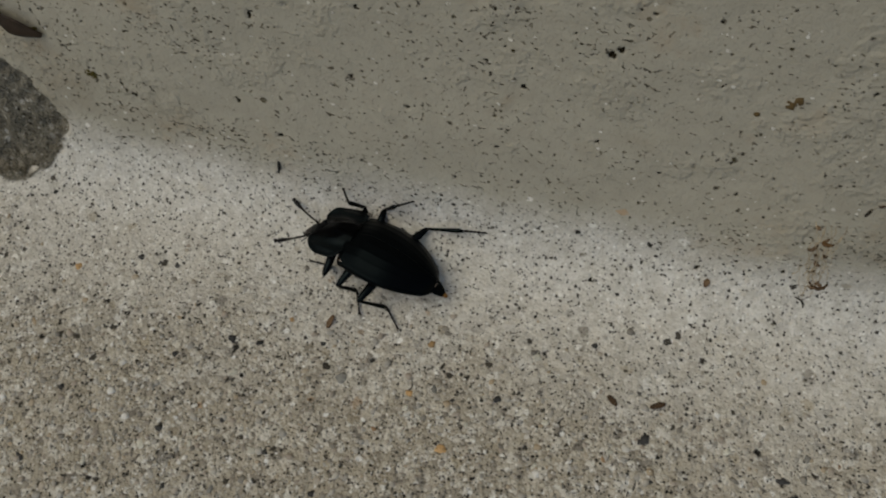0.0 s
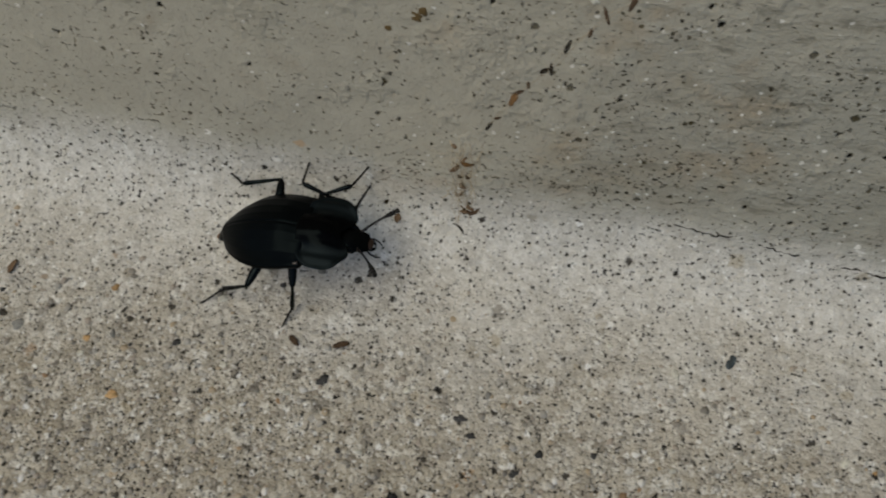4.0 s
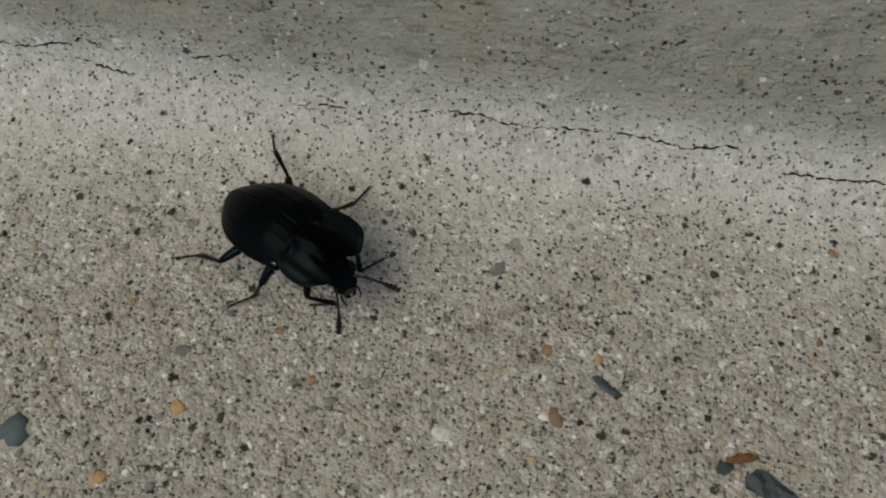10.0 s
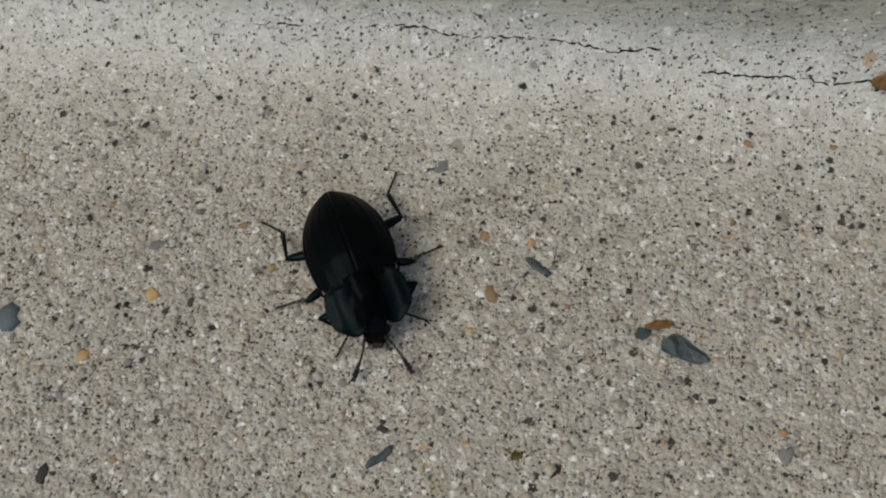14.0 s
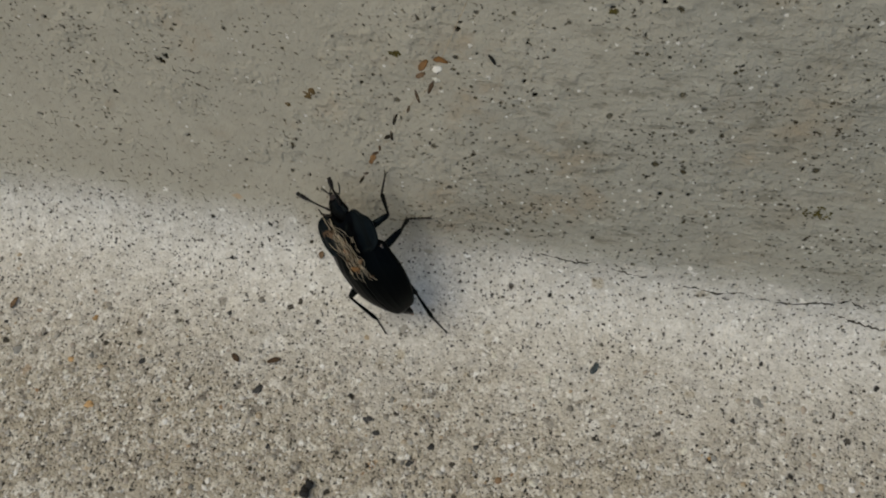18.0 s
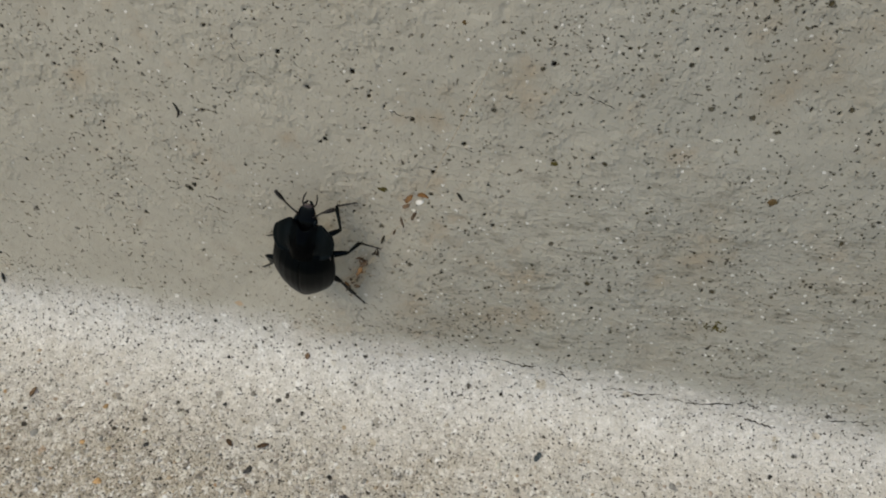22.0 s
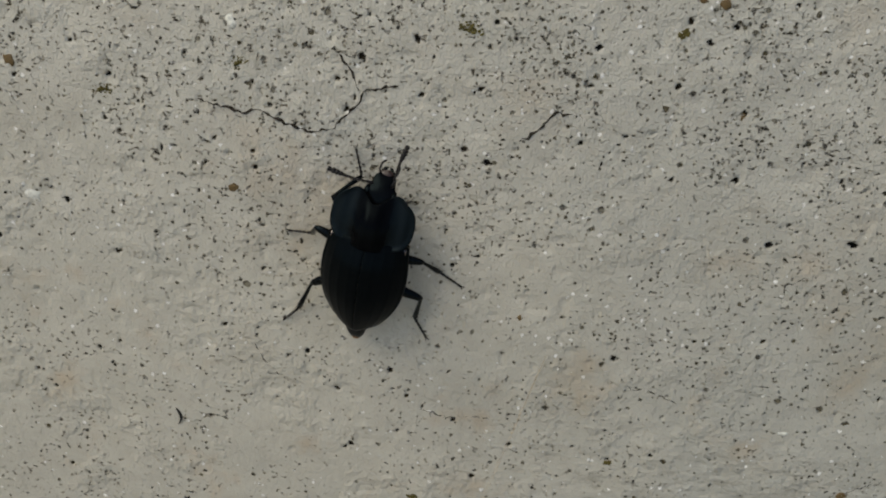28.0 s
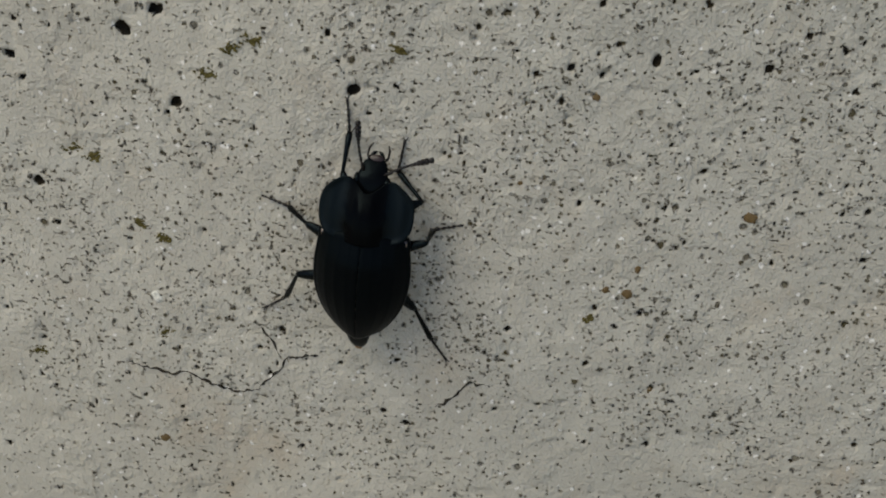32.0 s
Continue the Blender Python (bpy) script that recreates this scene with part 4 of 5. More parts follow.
def tangle():
    """The lower end of an old web strand: straw-coloured threads with scraps of chaff caught in them, about 9 mm long along x."""
    rng = random.Random(31)
    top = tagged(new("web_wisp"), "wisp of straw-coloured old web with scraps of brown chaff", "web")
    for n in range(20):
        x0, x1 = rng.uniform(-5.2, -0.8), rng.uniform(0.8, 4.8)
        y, bow, z = rng.uniform(-1.2, 1.2), rng.uniform(-0.8, 0.8), rng.uniform(0.1, 0.6)
        pts = [(x0 + (x1 - x0) * k / 9, y + bow * math.sin(0.35 * k + n) + 0.15 * math.sin(1.9 * k), z + 0.25 * math.sin(0.8 * k + n)) for k in range(10)]
        part("thread", mesh_mm(tube(pts, [rng.uniform(0.015, 0.045) for _ in pts], 5)), STRAW, top)
    for n in range(9):
        ob = part("chaff_scrap", chaff(60 + n, rng.uniform(0.4, 0.8), rng.uniform(0.2, 0.35), rng.uniform(0.2, 0.9)), (RUST, TAN, TAN)[n % 3], top)
        ob.matrix_basis = pose(rng.uniform(-4.6, 3.4) * MM, rng.uniform(-0.7, 0.7) * MM, rng.uniform(0.2, 0.5) * MM, rng.uniform(-40, 40), rng.uniform(-40, 40), rng.uniform(0, 360))
    for x, y, long, wide, turn, mat in ((-2.9, 0.5, 1.15, 0.45, 70, AMBER), (-2.2, -0.7, 1.0, 0.4, 130, TAN), (-0.4, 0.1, 0.8, 0.4, 40, TAN)):
        ob = part("chaff_scrap", chaff(int(10 * long), long, wide, 0.5), mat, top)
        ob.matrix_basis = pose(x * MM, y * MM, 0.3 * MM, 20, 10, turn)
    ob = part("curled_fibre", mesh_mm(tube([(-0.6, -0.8, 0.1), (-0.1, -0.4, 0.2), (0.1, 0.1, 0.25), (-0.05, 0.6, 0.2), (-0.5, 0.9, 0.15)], [0.05, 0.16, 0.2, 0.17, 0.06], 7)), RUST, top, "curled rust-brown plant fibre")
    ob.matrix_basis = pose(2.6 * MM, 0.6 * MM, 0.2 * MM)
    ob = part("curled_fibre", mesh_mm(tube([(-0.9, -0.3, 0.1), (-0.4, 0.1, 0.2), (0.1, 0.15, 0.25), (0.7, -0.1, 0.1)], [0.04, 0.1, 0.11, 0.05], 7)), DIRT, top, "short dark plant fibre")
    ob.matrix_basis = pose(4.9 * MM, -0.3 * MM, 0.1 * MM, 0, 0, 30)
    return top


wisp = tangle()

# the upper strand hangs free before the face; its scraps: x, y, z, length, width, turn, kind
HANG = Vector((39.3, 0.0, 43.0))
SCRAPS = [(29.3, -1.3, 24.2, 1.1, 0.42, 60, "dark_tone"), (29.9, -1.2, 25.6, 0.7, 0.3, 20, "rust"), (31.1, -1.1, 28.3, 1.5, 0.75, 70, "amber"), (31.5, -1.0, 29.3, 0.9, 0.4, 20, "rust"), (32.2, -1.1, 30.4, 0.7, 0.35, 100, "rust"),
          (33.2, -0.9, 32.2, 1.0, 0.45, 30, "dark_tone"), (33.7, -1.0, 32.7, 1.1, 0.42, 100, "dark_tone"), (34.7, -1.5, 36.2, 1.3, 0.45, 75, "dark_tone"), (36.0, -1.2, 37.6, 0.8, 0.35, 80, "rust"), (36.9, -0.6, 38.9, 1.5, 0.38, 115, "rust"),
          (38.4, -0.9, 40.9, 1.5, 0.5, 70, "rust"), (37.7, 0.1, 42.3, 1.4, 0.9, 60, "amber"), (37.3, 0.0, 41.2, 1.1, 0.7, 30, "tan"), (39.3, 0.0, 43.2, 1.7, 0.75, -10, "amber"), (38.9, 0.1, 42.2, 1.1, 0.8, 20, "pale")]


def hanging_strand():
    """A thread hung with scraps of chaff, in its own space round its upper end."""
    rng = random.Random(8)
    top = tagged(new("web_strand"), "thin hanging web strand hung with rust-brown scraps of chaff", "web")
    for ways in (SCRAPS, SCRAPS[::2]):
        pts = [Vector(s[:3]) - HANG + Vector((rng.uniform(-0.15, 0.15), 0, rng.uniform(-0.15, 0.15))) for s in sorted(ways, key=lambda s: s[2])]
        pts.append(Vector((44.5, 11.8, 53.0)) - HANG)
        part("thread", mesh_mm(tube(pts, [0.018] * len(pts), 5)), STRAW, top)
    kinds = {"dark_tone": DIRT, "rust": RUST, "amber": AMBER, "tan": TAN, "pale": PALE_CHAFF}
    for n, (x, y, z, long, wide, turn, kind) in enumerate(SCRAPS):
        ob = part("chaff_scrap", chaff(n, long * 0.8, wide * 0.58, rng.uniform(0.1, 0.5)), kinds[kind], top)
        at = (Vector((x, y, z)) - HANG) * MM
        ob.matrix_basis = pose(*at, rng.uniform(25, 60), 0, 0) @ pose(0, 0, 0, rng.uniform(-20, 20), rng.uniform(-20, 20), turn)
    return top


strand = hanging_strand()
hook = part("black_hair", mesh_mm(tube([(0.5 * math.sin(0.35 * k) - 0.2, 0.9 - 0.26 * k, 0.12) for k in range(9)], [0.05, 0.11, 0.14, 0.15, 0.16, 0.15, 0.12, 0.09, 0.04], 8)), SOOT)
tagged(mark(hook, 6.2, 46.6, 0), "bent black hair stuck to the curb face", "hair")
rod = part("black_splinter", mesh_mm(tube([(0, -0.75, 0.15), (0.03, -0.3, 0.18), (0, 0.3, 0.18), (-0.05, 0.72, 0.15)], [0.12, 0.2, 0.19, 0.1], 8)), SOOT)
tagged(mark(rod, -28.6, 11.7, -8), "short black splinter on the pale joint", "splinter")
for x, s, turn in ((44.4, -23.3, 20), (25.3, -22.5, 75)):
    bm = bmesh.new()
    for k, (cx, r) in enumerate(((-0.55, 0.56), (0.05, 0.44), (0.62, 0.52))):
        part_bm = lump(80 + k + int(x), 3, 0.3)
        bmesh.ops.transform(part_bm, matrix=Matrix.Translation((cx, 0.16 * (k % 2), 0.3)) @ Matrix.Diagonal((r * 0.95, r * 1.0, r * 0.8, 1)), verts=part_bm.verts)
        tmp = bpy.data.meshes.new("tmp")
        part_bm.to_mesh(tmp)
        part_bm.free()
        bm.from_mesh(tmp)
        bpy.data.meshes.remove(tmp)
    ob = part("black_dropping", mesh_mm(bm), SOOT)
    tagged(mark(ob, x, s, turn), "lumpy black dropping on the sandy floor", "dropping", "droppings on the floor")
chip = part("slate_chip", mesh_mm(loft([[(4.1 * (v - 0.5) + 0.3 * math.sin(9 * c + 7 * v), w * c * 1.1 + 0.16 * math.sin(23 * v + 5 * c), 0.25 + up + 0.14 * math.sin(15 * v + 3 * c)) for c, up in ((-1, 0), (-0.4, -0.12), (0.5, -0.1), (1, 0.02), (0.9, 0.32), (0.1, 0.5), (-0.8, 0.36))] for v, w in ((0, 0.35), (0.12, 0.75), (0.35, 0.95), (0.6, 0.8), (0.85, 0.7), (1, 0.3))])), CHIP, None, "", False)
tagged(mark(chip, 149.0, -23.5, -22), "blue-grey slate chip lying on the sandy floor", "stone chip")
corner = part("orange_flake", chaff(79, 2.6, 1.5, 0.4), AMBER)
tagged(mark(corner, 166.3, 6.7, 15, 0.05), "orange-brown flake lying at the foot of the curb", "flake")
flake = part("orange_flake", chaff(77, 2.6, 0.7, 0.3), AMBER)
tagged(mark(flake, 146.6, -21.4, 16, 0.05), "orange-brown flake beside a slate chip", "flake")
dark_flake = part("dark_flake", chaff(78, 1.5, 0.9, 0.2), CHIP)
tagged(mark(dark_flake, 145.2, -22.4, 25, 0.05), "dark grey flake beside a slate chip", "flake")
for x, s, turn, long, mat in ((12.2, -8.9, -38, 1.4, RUST), (16.9, -8.3, 25, 1.7, RUST), (-19.6, -6.7, 80, 1.6, TAN), (19.7, 6.4, 85, 1.0, TAN)):
    ob = part("wood_sliver", chaff(int(x) + 50, long, 0.55, 0.2), mat)
    tagged(mark(ob, x, s, turn, 0.03), "small orange-brown sliver of dry plant on the concrete", "sliver", "slivers on the floor")
for x, s, turn, long in ((123.3, -36.9, 48, 3.0), (134.9, -16.9, -28, 2.8), (60.3, -43.9, -12, 4.4), (55.0, -2.4, 78, 1.6)):
    bm = tube([(long * (v - 0.5), 0.12 * math.sin(7 * v), 0.02) for v in (0, 0.15, 0.4, 0.6, 0.85, 1)], [0.14, 0.34, 0.42, 0.36, 0.38, 0.12], 9, None, 0.4)
    ob = part("stone_splinter", mesh_mm(bm), CHIP)
    tagged(mark(ob, x, s, turn), "long dark blue-grey stone splinter in the floor", "stone splinter", "stone splinters in the floor")
stick = part("dead_leaf_piece", chaff(91, 6.2, 1.7, 0.35), plain("dark_leaf", (0.030, 0.018, 0.010), 0.6, 0.5, 600, 0.3))
tagged(mark(stick, -55.4, 27.0, -28, 0.1), "dark brown shrivelled leaf piece on the curb face", "leaf piece")
dash = part("black_splinter", mesh_mm(tube([(-0.6, 0, 0.1), (-0.2, 0.04, 0.14), (0.3, 0, 0.14), (0.65, -0.05, 0.1)], [0.08, 0.17, 0.16, 0.06], 7)), SOOT)
tagged(mark(dash, 41.5, 39.0, -55), "tiny dark splinter on the curb face", "splinter")


def moss(x, s, size, seed):
    """A thin olive crust of many small crumbs."""
    rng = random.Random(seed)
    verts, faces = [], []
    base = lump(seed, 1, 0.4)
    shape, tris = [v.co.copy() for v in base.verts], [[v.index for v in f.verts] for f in base.faces]
    base.free()
    for _ in range(46):
        a, d = rng.uniform(0, 6.28), size * 0.5 * rng.random() ** 0.8
        r = rng.uniform(0.05, 0.16) * (1.25 - d / size)
        at = Vector((d * math.cos(a) * 1.3, d * math.sin(a) * 0.7, r * 0.25))
        n = len(verts)
        verts += [(at + Vector((v.x * r * 1.3, v.y * r, v.z * r * 0.7))) * MM for v in shape]
        faces += [[n + i for i in f] for f in tris]
    me = bpy.data.meshes.new("moss")
    me.from_pydata(verts, [], faces)
    me.materials.append(MOSS)
    ob = new("moss", me)
    tagged(mark(ob, x, s, rng.uniform(-30, 30)), "thin olive-brown moss crust on the concrete", "moss", "moss crusts", "stuff")


MOSS_AT = [(74.8, 23.9, 2.66), (31.9, 38.6, 0.93), (52.5, 45.7, 0.75), (34.7, 90.2, 1.92), (14.1, 85.6, 1.7), (19.3, 110.5, 1.57), (135.1, -35, 1.72), (-48.6, 20.8, 1.46), (-53.7, 26, 0.79), (90.6, -46, 1.69), (21.5, 112.8, 1.64), (23.4, 113.5, 1.91), (7.0, 103.0, 2.23), (8.7, 102.3, 1.58), (14.5, 95.2, 1.38), (12.5, 96.4, 1.17), (35.2, 113.6, 1.2), (1.3, 82.0, 2.03), (52.8, 91.1, 1.02)]
for n, row in enumerate(MOSS_AT):
    moss(*row, n)


def sand_grains(count, seed):
    """Sand that stands out of the floor, thinning out towards the joint."""
    rng = np.random.default_rng(seed)
    x = rng.uniform(-0.068, 0.178, count)
    s = rng.uniform(-0.072, 0.0, count)
    keep = rng.random(count) < np.clip(-s / 0.022, 0.10, 1)
    x, s = x[keep], s[keep]
    r = 0.00013 + 0.00040 * rng.random(len(x)) ** 2.8
    g = (1 + 5**0.5) / 2
    ico = np.array([(-1, g, 0), (1, g, 0), (-1, -g, 0), (1, -g, 0), (0, -1, g), (0, 1, g), (0, -1, -g), (0, 1, -g), (g, 0, -1), (g, 0, 1), (-g, 0, -1), (-g, 0, 1)]) / math.hypot(1, g)
    tri = np.array([(0, 11, 5), (0, 5, 1), (0, 1, 7), (0, 7, 10), (0, 10, 11), (1, 5, 9), (5, 11, 4), (11, 10, 2), (10, 7, 6), (7, 1, 8), (3, 9, 4), (3, 4, 2), (3, 2, 6), (3, 6, 8), (3, 8, 9), (4, 9, 5), (2, 4, 11), (6, 2, 10), (8, 6, 7), (9, 8, 1)])
    m = len(x)
    shape = ico[None] * rng.uniform(0.65, 1.25, (m, 12, 1)) * rng.uniform(0.7, 1.3, (m, 1, 3)) * np.array([1, 1, 0.6])
    a = rng.uniform(0, 2 * math.pi, m)
    c, d = np.cos(a)[:, None], np.sin(a)[:, None]
    px = shape[..., 0] * c - shape[..., 1] * d
    py = shape[..., 0] * d + shape[..., 1] * c
    y, z, _, _ = section(s)
    base = z + lift_of(x, s) - 0.22 * r
    v = np.stack([x[:, None] + px * r[:, None], y[:, None] + py * r[:, None], base[:, None] + shape[..., 2] * r[:, None]], -1).reshape(-1, 3)
    f = (tri[None] + 12 * np.arange(m)[:, None, None]).reshape(-1, 3)
    me = bpy.data.meshes.new("sand_grains")
    me.vertices.add(len(v))
    me.vertices.foreach_set("co", v.astype(np.float32).ravel())
    me.loops.add(f.size)
    me.loops.foreach_set("vertex_index", f.astype(np.int32).ravel())
    me.polygons.add(len(f))
    me.polygons.foreach_set("loop_start", np.arange(0, f.size, 3, dtype=np.int32))
    me.polygons.foreach_set("use_smooth", np.ones(len(f), bool))
    me.update()
    me.materials.append(SAND)
    return tagged(new("sand_grains", me), "loose and half-buried sand grains of mixed colours", "sand", kind="stuff")


sand_grains(30000, 3)



# ---- movement ----
# seconds, tail tip and brow in millimetres, lean to the side in degrees
BODY = [
    (0, (-7.4, -6.7, 2.0), (-23.8, -2.2, 3.0), 34),
    (0.5, (-10.8, -6.9, 2.0), (-26.3, -1.8, 2.5), 34),
    (1, (-11.3, -5.2, 2.1), (-27.1, -9.0, 1.6), 34),
    (1.5, (-12.9, -4.8, 2.2), (-22.9, -16.4, 4.8), 0),
    (2, (-15.1, -3.3, 2.8), (-13.7, -17.4, 8.8), 0),
    (2.5, (-18.5, -4.5, 2.3), (-5.5, -13.3, 7.2), 0),
    (4.5, (10.1, -6.2, 2.0), (26.6, -4.7, 7.7), -6),
    (5, (21.1, -7.2, 2.0), (38.6, -9.0, 4.4), -6),
    (5.5, (35.6, -11.2, 2.0), (52.5, -7.9, 3.9), -6),
    (6, (41.2, -10.1, 2.0), (59.5, -6.0, 3.6), -6),
    (6.5, (51.8, -13.1, 2.0), (70.2, -14.2, 4.0), -6),
    (7, (62.8, -14.2, 2.0), (79.9, -14.4, 4.7), -6),
    (7.5, (77.1, -15.6, 2.0), (90.9, -3.0, 4.1), -6),
    (8, (81.1, -11.8, 2.0), (94.0, -1.7, 10.9), -6),
    (8.5, (81.6, -11.3, 2.0), (98.2, -2.8, 5.1), -6),
    (9, (88.8, -10.6, 2.0), (107.8, -9.3, 3.5), -6),
    (9.5, (98.0, -10.5, 2.0), (112.1, -18.3, 6.2), -6),
    (10, (98.5, -11.2, 2.0), (112.6, -18.8, 6.6), -6),
    (10.5, (100.0, -12.6, 2.0), (116.2, -17.2, 5.7), -6),
    (11, (107.7, -16.3, 2.0), (124.2, -20.6, 5.7), -18),
    (11.5, (110.8, -18.4, 2.0), (126.0, -22.1, 7.2), -18),
    (12, (111.1, -19.2, 2.0), (126.9, -23.0, 6.6), -18),
    (12.5, (111.3, -19.5, 2.0), (126.8, -23.0, 7.2), -18),
    (13, (111.3, -19.1, 2.0), (126.1, -23.3, 7.5), -18),
    (13.5, (111.1, -18.9, 2.0), (126.0, -22.8, 7.4), -18),
    (14, (113.4, -18.0, 2.0), (122.6, -34.0, 3.2), 0),
    (14.5, (112.8, -26.2, 2.0), (107.2, -43.8, 3.2), 0),
    (15, (105.9, -34.8, 2.0), (90.1, -44.2, 3.2), 0),
    (15.5, (94.9, -39.9, 2.0), (75.8, -38.5, 2.7), 14),
    (16, (78.3, -40.3, 2.0), (61.8, -29.9, 2.9), 14),
    (16.5, (59.1, -31.6, 2.0), (43.7, -19.7, 2.8), 14),
    (17, (42.2, -17.9, 2.0), (33.6, -1.6, 4.0), 6),
    (17.5, (37.3, -11.1, 2.0), (29.7, -1.1, 14.6), 0),
    (18, (32.8, -6.6, 2.0), (24.3, -0.1, 17.8), -3),
    (18.5, (30.0, -4.0, 2.4), (22.0, 1.3, 19.9), -6),
    (19, (29.6, -2.0, 3.8), (21.6, 0.3, 21.0), -20),
    (19.5, (28.3, -1.1, 4.9), (22.0, 0.4, 22.8), -28),
    (20, (27.2, -0.7, 5.8), (24.7, 0.8, 24.7), -14),
    (20.5, (25.3, 0.6, 11.2), (21.8, 1.8, 29.7), -18),
    (21, (24.2, 0.9, 12.4), (21.5, 1.9, 31.0), -18),
    (21.5, (23.0, 1.6, 15.3), (23.0, 1.7, 33.6), -10),
    (22, (21.4, 1.9, 16.7), (24.2, 2.1, 35.0), 0),
    (22.5, (23.4, 2.1, 17.7), (23.7, 3.2, 36.3), 0),
    (23, (24.6, 2.9, 20.9), (22.7, 4.1, 39.2), 0),
    (23.5, (23.1, 3.3, 22.6), (23.2, 4.3, 40.8), -6),
    (24, (24.3, 3.6, 23.7), (20.9, 4.9, 41.6), -14),
    (24.5, (23.2, 4.8, 29.1), (21.3, 6.8, 47.3), -8),
    (26.5, (20.0, 8.4, 44.1), (23.6, 10.4, 62.3), -8),
    (27, (21.8, 9.5, 48.6), (25.3, 11.5, 66.8), -10),
    (27.5, (22.9, 10.1, 51.3), (27.5, 12.2, 69.4), -8),
    (28, (25.3, 10.8, 53.9), (27.9, 13.3, 72.7), -5),
    (28.5, (26.1, 11.4, 56.5), (27.5, 13.9, 75.5), 0),
    (29, (28.2, 12.2, 60.1), (27.7, 15.1, 79.3), 0),
    (29.5, (29.1, 12.9, 62.8), (28.3, 15.7, 82.0), 0),
    (30, (31.6, 13.5, 65.5), (27.9, 16.4, 84.4), 0),
    (30.5, (31.4, 14.7, 70.3), (29.1, 18.1, 89.9), 0),
    (31, (32.9, 15.3, 73.0), (31.4, 18.8, 92.8), 0),
    (31.5, (32.8, 16.5, 77.9), (31.6, 19.7, 97.4), 0),
    (32, (32.7, 17.1, 80.7), (34.0, 20.2, 100.0), 0),
]
# where each foot stands at some seconds, in millimetres ahead of and to the left of the body's middle
FEET = {
    "L1": [(0, 7.5, 3.9), (1, 5.2, 6.0), (2, 4.5, -0.0), (5, 8.6, 4.5), (6, 10.1, 4.8), (7, 3.7, 8.2), (22, -3.1, 7.3), (28, 9.5, 3.0), (29, 7.5, 3.9), (30, 9.1, 3.9), (32, 13.0, 3.1)],
    "L2": [(0, -0.7, 6.7), (1, 0.9, 6.2), (2, -1.5, 5.2), (6, 0.1, 8.2), (9, -0.1, 10.1), (10, 1.1, 9.4), (11, -0.2, 9.7), (12, -2.3, 9.9), (13, -2.9, 10.2), (16, -0.0, 8.2), (16.5, 1.1, 8.9), (17, 1.5, 8.0), (21, -1.4, 8.7), (22, -6.6, 6.3), (23, -4.3, 8.9), (24, 1.6, 8.7), (27, 0.2, 9.5), (28, -0.1, 8.1), (29, 3.1, 9.9), (30, 2.9, 7.4), (31, 4.5, 9.7), (32, 3.2, 9.8)],
    "L3": [(0, -5.5, 6.4), (1, -5.7, 5.6), (2, -6.5, 5.1), (5, -9.3, 4.9), (6, -10.7, 6.8), (7, -10.1, 6.8), (8, -9.8, 8.0), (9, -7.2, 6.4), (10, -10.3, 7.5), (11, -8.2, 7.5), (12, -11.1, 8.1), (13, -12.1, 7.9), (16, -9.3, 3.6), (16.5, -11.9, 4.4), (17, -12.0, 4.7), (18, -11.0, 4.3), (19, -7.3, 10.3), (20, -12.5, 6.8), (21, -9.2, 6.1), (23, -8.1, 7.7), (24, -7.9, 9.0), (27, -8.9, 8.1), (28, -10.1, 7.4), (29, -6.3, 10.1), (30, -5.7, 7.7), (31, -7.1, 9.4), (32, -7.8, 9.1)],
    "R1": [(2, 5.2, -2.9), (7, 6.4, -4.3), (9, 9.1, -1.3), (10, 4.9, -3.0), (11, 6.7, -2.4), (12, 5.1, -2.2), (13, 5.6, -1.9), (19, 3.8, -0.5), (20, 8.0, 0.2), (21, 6.4, -3.1), (23, 4.4, -2.1), (24, 8.9, -2.7), (28, 5.5, -2.8), (30, 4.9, -3.7), (31, 10.8, -4.8), (32, 9.8, -2.0)],
    "R2": [(0, -0.8, -6.6), (1, -2.2, -6.0), (2, -2.5, -8.8), (5, 1.7, -7.0), (6, 3.3, -7.8), (7, 3.0, -5.8), (8, -0.1, -8.7), (9, 2.4, -8.7), (10, -1.2, -7.5), (11, 2.0, -8.0), (12, -2.4, -6.7), (13, -3.2, -6.8), (16.5, -2.6, -8.6), (18, -0.5, -5.7), (19, -0.3, -6.9), (20, -1.9, -4.1), (24, 1.6, -6.3), (27, 2.2, -8.9), (28, -2.1, -9.2), (29, -1.9, -8.7), (30, 0.0, -8.6), (31, 1.2, -7.4), (32, 3.2, -7.7)],
    "R3": [(0, -9.7, -5.9), (1, -9.8, -4.1), (2, -10.1, -1.7), (5, -9.2, -5.3), (6, -6.4, -7.7), (7, -7.9, -7.5), (8, -9.1, -7.7), (9, -9.0, -7.5), (10, -8.9, -7.1), (11, -8.9, -6.0), (12, -8.6, -3.7), (13, -8.6, -4.2), (16, -8.2, -7.0), (16.5, -7.8, -8.7), (17, -6.6, -7.5), (18, -11.6, -4.6), (19, -9.7, -5.0), (20, -10.8, -6.1), (21, -13.3, -5.0), (22, -10.2, -7.4), (23, -7.9, -8.6), (24, -10.7, -5.3), (27, -8.1, -7.5), (29, -8.1, -8.0), (30, -10.6, -6.0), (31, -11.1, -6.3), (32, -10.6, -8.1)],
}


